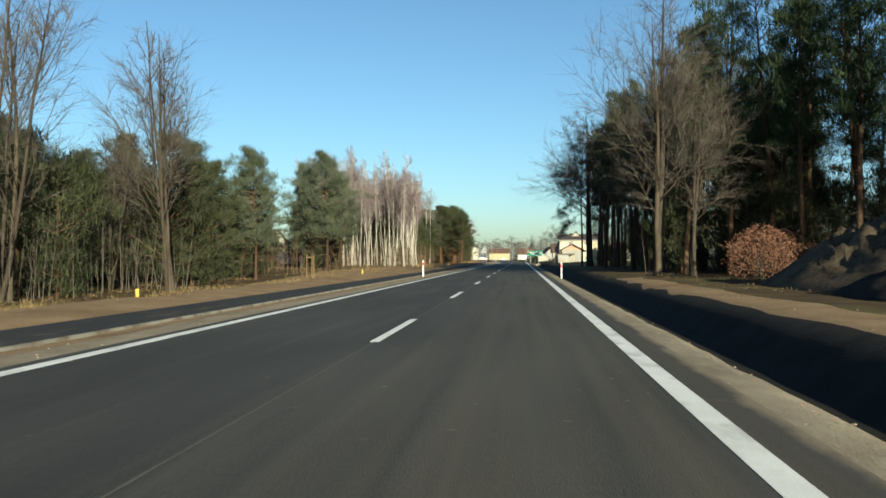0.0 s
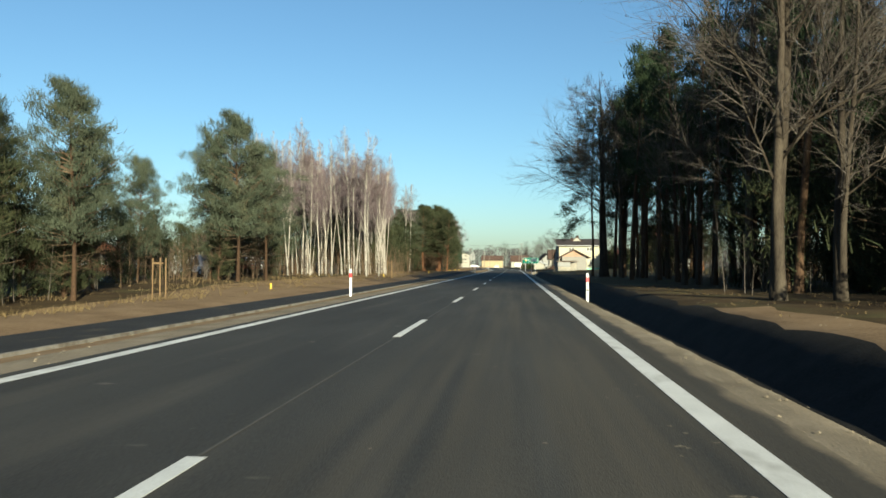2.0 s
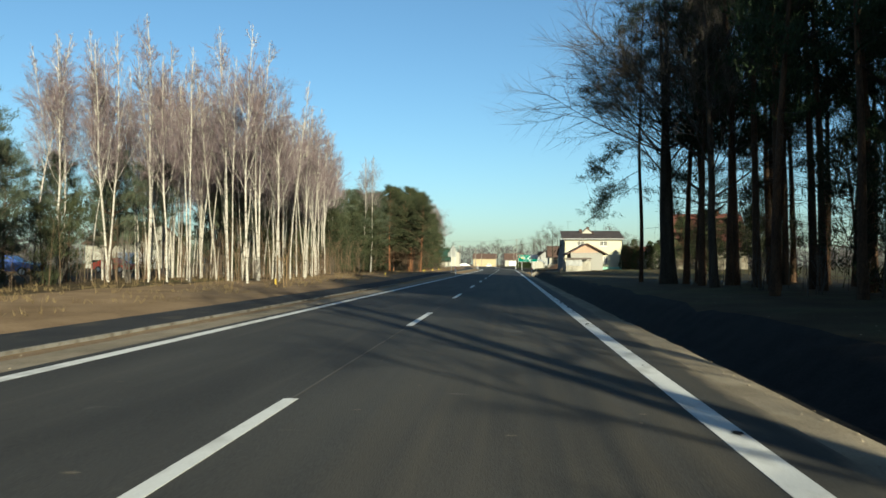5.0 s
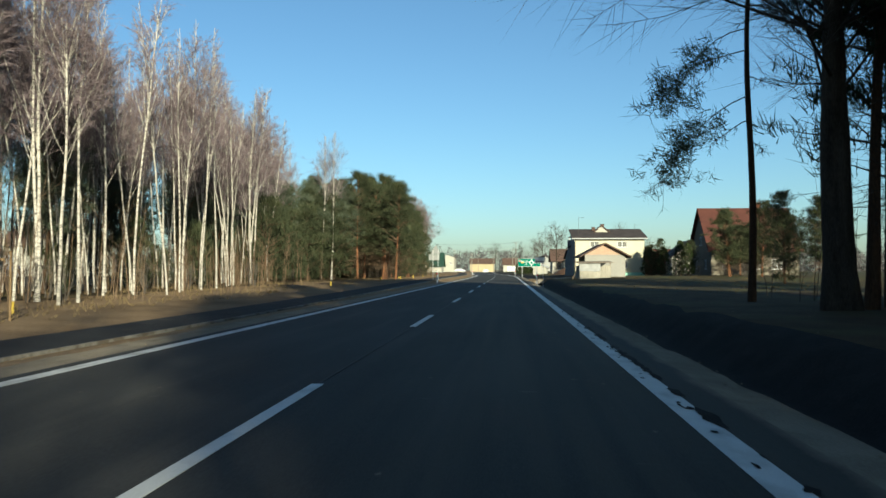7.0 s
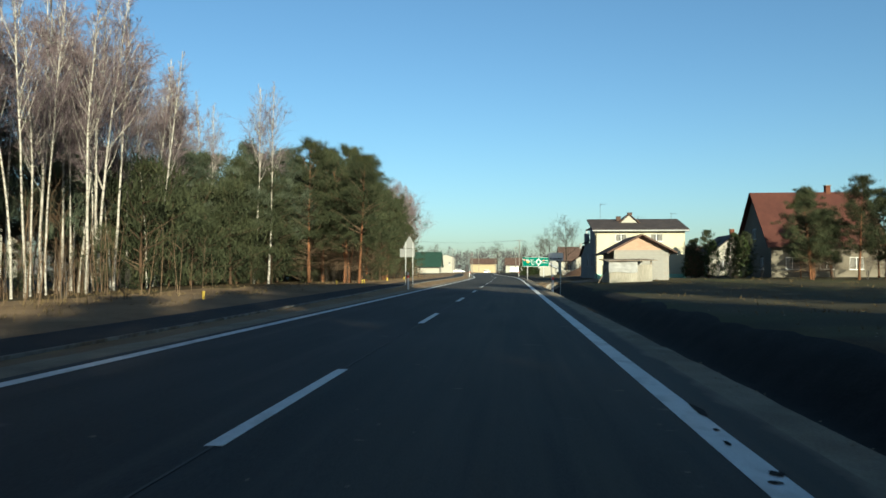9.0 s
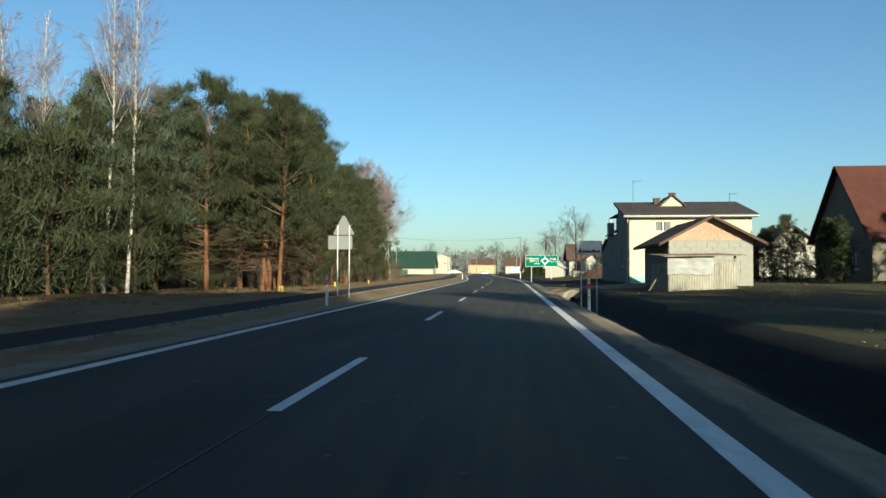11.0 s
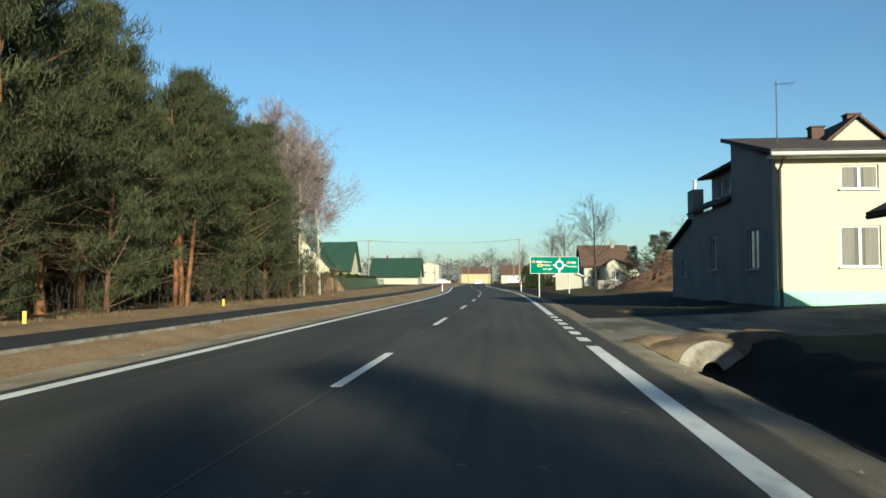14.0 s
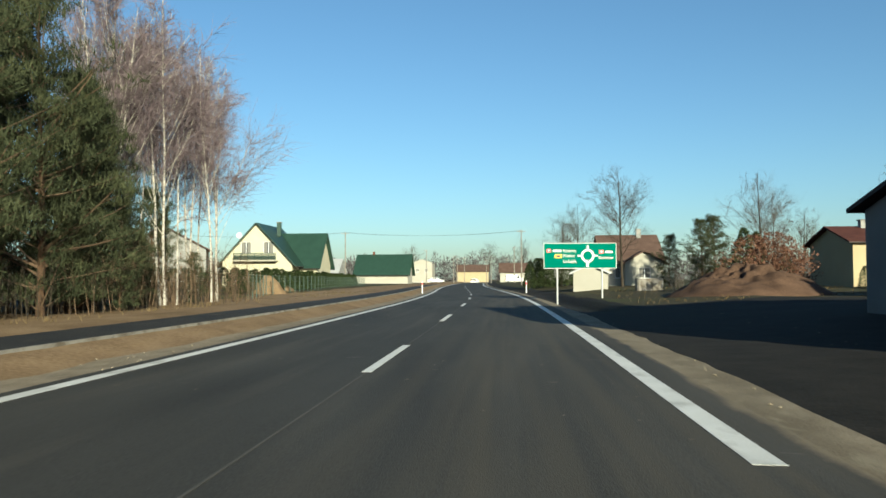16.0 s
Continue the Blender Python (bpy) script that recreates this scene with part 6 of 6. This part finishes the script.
def utility_pole(x, y, h, turn=0):
    root = thing("utility_pole", "concrete utility pole with a crossarm and insulators", "utility pole", pose(x, y, ground_z(x, y), 0, 0, turn), "utility poles in the village")
    a = Acc()
    a.tube([(0, 0, -0.3), (0, 0, h)], [0.13, 0.08], 8, True)
    part("pole", a, CONCRETE, root)
    part("crossarm", boxes((-0.7, -0.04, h - 0.33, 0.7, 0.04, h - 0.26)), OLD_WOOD, root)
    for dx in (-0.7, -0.25, 0.25, 0.7):
        a = Acc()
        a.tube([(dx, 0, h - 0.25), (dx, 0, h - 0.08)], [0.03, 0.025], 6, True)
        part("insulator", a, GALV, root)


def cable(p, q, sag, group):
    a = Acc()
    pts = [(p[0] + (q[0] - p[0]) * t, p[1] + (q[1] - p[1]) * t, p[2] + (q[2] - p[2]) * t - sag * 4 * t * (1 - t)) for t in (i / 14 for i in range(15))]
    a.tube(pts, [0.014] * 15, 4)
    single("power_cable", a, WIRE, "thin dark overhead power cable", "cable", group=group)


POLES = ((-26.5, 304, 9.6), (4.6, 300, 9.4), (-19, 372, 9.0), (4.0, 350, 8.6), (-2.5, 410, 8.5), (-15, 440, 8.6), (2.5, 455, 8.5), (-60, 300, 9.5), (-13.5, 398, 8.2), (-11, 412, 8.4), (-4.5, 432, 8.0))
for x, y, h in POLES:
    utility_pole(x, y, h, 5)
for i, j in ((0, 1), (1, 3), (0, 7), (3, 4)):
    for off in (-0.25, 0.25):
        (x0, y0, h0), (x1, y1, h1) = POLES[i], POLES[j]
        cable((x0 + off, y0, h0), (x1 + off, y1, h1), 0.7, "power cables between the poles")


def car(name, label, x, y, turn, paint, long, high, van=False):
    """A parked vehicle: shaped body, windows, four wheels, lamps."""
    root = thing(name, label, "car", pose(x, y, ground_z(x, y), 0, 0, turn))
    w = 0.88
    if van:
        prof = [(0, 0.35), (0, 0.95), (0.25, 1.15), (0.8, 1.25), (1.5, high), (long - 0.1, high), (long, high - 0.15), (long, 0.35)]
    else:
        prof = [(0, 0.35), (0.02, 0.75), (0.3, 0.92), (1.15, 1.0), (1.85, high), (long - 1.3, high), (long - 0.5, 1.02), (long - 0.02, 0.95), (long, 0.35)]
    a = Acc()
    n = len(prof)
    for s, k in ((-1, 0), (1, n)):
        a.v += [(s * (w - 0.16 * max(0, z - 0.95) / 0.5), t - long / 2, z) for t, z in prof]
    a.f += [tuple(range(n)), tuple(range(2 * n - 1, n - 1, -1))] + [(i, n + i, n + (i + 1) % n, (i + 1) % n) for i in range(n)]
    a.m += [0] * (n + 2)
    part("body", a, paint, root)
    t0, t1 = (0.95, 2.1) if van else (1.35, long - 1.0)
    for s in (-1, 1):
        a = Acc()
        xx = s * (w - 0.06)
        a.face([(xx + s * 0.02, t0 - long / 2, 1.03), (xx + s * 0.02, t1 - long / 2, 1.03), (xx - s * 0.05, t1 - 0.45 - long / 2, high - 0.1), (xx - s * 0.05, t0 + 0.5 - long / 2, high - 0.1)])
        part("side_window", a, GLASS, root)
    a = Acc()
    a.box(-w + 0.12, long / 2 - 0.02, high - 0.55, w - 0.12, long / 2 + 0.012, high - 0.2)
    part("rear_window", a, GLASS, root)
    for s in (-1, 1):
        for t in (0.85, long - 0.85):
            b = Acc()
            b.tube([(s * (w - 0.2), t - long / 2, 0.32), (s * (w + 0.01), t - long / 2, 0.32)], [0.32, 0.32], 16, True)
            wheel = part("wheel", b, RUBBER, root)
            b = Acc()
            b.tube([(s * (w + 0.012), t - long / 2, 0.32), (s * (w + 0.022), t - long / 2, 0.32)], [0.2, 0.18], 12, True)
            part("rim", b, GALV, wheel)
        part("headlight", boxes((s * 0.62 - 0.15, -long / 2 - 0.012, 0.66, s * 0.62 + 0.15, -long / 2 + 0.02, 0.80)), WHITE, root)
        part("tail_light", boxes((s * 0.74 - 0.08, long / 2 - 0.02, 0.72, s * 0.74 + 0.08, long / 2 + 0.012, 0.95)), RED, root)


car("van", "white van parked behind the pines", -29.5, 84, 70, CAR_WHITE, 5.0, 2.0, True)
car("car", "dark blue car parked behind the pines", -33, 96, 100, CAR_BLUE, 4.3, 1.45)
car("car", "red car parked behind the birches", -37, 118, 80, CAR_RED, 4.2, 1.45)
car("van", "white van parked behind the birches", -40, 128, 60, CAR_WHITE, 5.2, 2.2, True)
car("car", "white car parked in the village", -17.5, 384, 80, CAR_WHITE, 4.4, 1.5)
car("car", "white car standing at the junction", -7.0, 395, 170, CAR_WHITE, 4.3, 1.45)
car("van", "white van parked beside the road", 4.5, 392, 100, CAR_WHITE, 5.0, 2.1, True)
part_block = thing("concrete_block", "old pale concrete well ring beside the heap", "concrete block", pose(11.9, 225, ground_z(11.9, 225)))
part("ring", boxes((-0.9, -0.5, -0.1, 0.9, 0.5, 0.85), bevel=0.12), CONCRETE, part_block)

# ---- far woods, and the grass ----
random.seed(77)


def far_woods():
    """The tree line at the horizon: a deep band of small ragged crowns."""
    a = Acc()
    spots = [(-600 + 1100 * random.random(), random.uniform(590, 760), 1.0) for _ in range(820)]
    spots += [(s * random.uniform(95, 420), random.uniform(240, 600), 0.85) for s in (-1, 1) for _ in range(150)]
    for x, y, k in spots:
        h = k * (13.5 + 4.5 * noise.noise((x * 0.02, y * 0.02, 5)) + random.uniform(-1.5, 2.5))
        w = h * random.uniform(0.28, 0.45)
        a.tube([(x, y, -0.5), (x, y, 0.6 * h)], [0.22, 0.1], 3)
        for _ in range(75):
            d = rand_dir(random.uniform(0, 150))
            r = random.random() ** 0.45
            p = Vector((x + w * r * d.x, y + w * r * d.y, 0.58 * h + 0.42 * h * r * d.z))
            a.spike(p, (d + UP * 0.5 + rand_dir(90) * 0.6).normalized(), random.uniform(0.8, 1.9), random.uniform(0.25, 0.7))
        for _ in range(10):
            p = Vector((x + random.uniform(-2.5, 2.5), y, random.uniform(0, 0.3) * h))
            a.spike(p, rand_dir(60), random.uniform(1.5, 3.0), random.uniform(0.6, 1.4))
    single("backdrop_woods", a, FAR_WOOD, "hazy leafless woods along the horizon", "woods", kind="stuff")


far_woods()


def grass(name, label, area, count, h0, h1, ok=None):
    a = Acc()
    for _ in range(count):
        x, y = random.uniform(area[0], area[1]), random.uniform(area[2], area[3])
        if noise.noise((x * 0.4, y * 0.25, 2)) + random.uniform(-0.25, 0.25) < 0.05:
            continue
        if ok and not ok(x, y):
            continue
        p = Vector((x, y, ground_z(x, y) - 0.01))
        for _ in range(4):
            a.spike(p, rand_dir(random.uniform(5, 55)), random.uniform(h0, h1), 0.02)
    return single(name, a, DRY_GRASS, label, "grass", kind="stuff")


grass("dry_grass", "tufts of dry straw-coloured grass under the trees", (-24, -9.5, -6, 60), 7000, 0.08, 0.3)
grass("dry_grass", "tufts of dry straw-coloured grass before the birches", (-24, -9.5, 60, 130), 6000, 0.08, 0.3)
grass("dry_grass", "tufts of dry grass along the pine wood", (-18, -9.5, 130, 240), 4000, 0.06, 0.22)
grass("dry_grass", "tufts of dry grass on the field by the houses", (8, 34, 104, 240), 7000, 0.06, 0.2, lambda x, y: not (162.5 < y < 203 and x < 24))
grass("dry_grass", "tufts of dry grass at the edge of the tall wood", (8, 26, 12, 60), 3500, 0.04, 0.13)

grass("green_grass", "strip of short green grass along the house drive", (6.4, 13, 175.9, 179), 900, 0.05, 0.12)


def mud_spots():
    """Flat smears of dried mud that lorries left on the asphalt."""
    a = Acc()
    for i in range(760):
        x = random.choice((random.gauss(0.8, 0.28), random.gauss(3.15, 0.2), random.gauss(3.1, 0.25), random.gauss(2.2, 0.7), random.gauss(-1.6, 0.8)))
        y = random.uniform(-8, 215)
        if abs(x) > 3.4:
            continue
        w, l = random.choice((0.02, 0.03, 0.04, 0.06)) * random.uniform(0.7, 1.2), random.uniform(0.012, 0.04)
        z = -0.02 * abs(x) + 0.0035
        a.face([(x + centre(y) + w * random.uniform(0.3, 1.2) * math.cos(k * math.pi / 4), y + l * random.uniform(0.3, 1.2) * math.sin(k * math.pi / 4), z) for k in range(8)])
    single("mud_smears", a, CLOD, "pale dried mud smears on the asphalt", "dirt", kind="stuff")


def pebbles():
    """Loose stones on the shoulders and along the ditch."""
    a = Acc()
    for i in range(3600):
        y = random.uniform(-8, 200)
        u = random.choice((random.uniform(4.05, 4.8), random.uniform(-4.8, -3.93), random.uniform(4.4, 4.7), random.uniform(7.4, 9.5), random.uniform(-5.5, -4.4)))
        if 162 < y < 178 and u > 4.2:
            continue
        x, r = u + centre(y), random.choice((0.008, 0.012, 0.016, 0.026)) * random.uniform(0.7, 1.2)
        z = ground_z(x, y) + 0.3 * r
        k = len(a.v)
        a.v += [(x + r * random.uniform(0.7, 1.2), y, z), (x, y + r * random.uniform(0.7, 1.2), z), (x - r * random.uniform(0.7, 1.2), y, z), (x, y - r * random.uniform(0.7, 1.2), z), (x + 0.2 * r, y - 0.1 * r, z + 0.6 * r)]
        a.f += [(k, k + 1, k + 4), (k + 1, k + 2, k + 4), (k + 2, k + 3, k + 4), (k + 3, k, k + 4)]
        a.m += [0] * 4
    single("pebbles", a, GRAVEL, "loose stones and crumbs of earth on the shoulders", "stones", kind="stuff")


def edge_mud():
    """Dark flat ragged patches laid over the east edge line."""
    a = Acc()
    for i in range(120):
        y = random.gauss(79, 9)
        u, w, l = random.uniform(3.52, 3.74), random.uniform(0.012, 0.06), random.uniform(0.03, 0.14)
        if i % 3 == 0:
            u, w, l = random.uniform(3.67, 3.72), random.uniform(0.03, 0.08), random.uniform(0.1, 0.45)
        n = 11
        a.face([(u + w * random.uniform(0.5, 1.2) * math.cos(2 * math.pi * k / n), y + l * random.uniform(0.5, 1.2) * math.sin(2 * math.pi * k / n), -0.02 * u + 0.0095 + 0.0004 * (i % 4)) for k in range(n)])
    single("edge_mud", a, SOIL, "dark irregular patches over the white edge line", "dirt", kind="stuff")


edge_mud()
mud_spots()
pebbles()
for ob in MODELS:
    hide(ob)
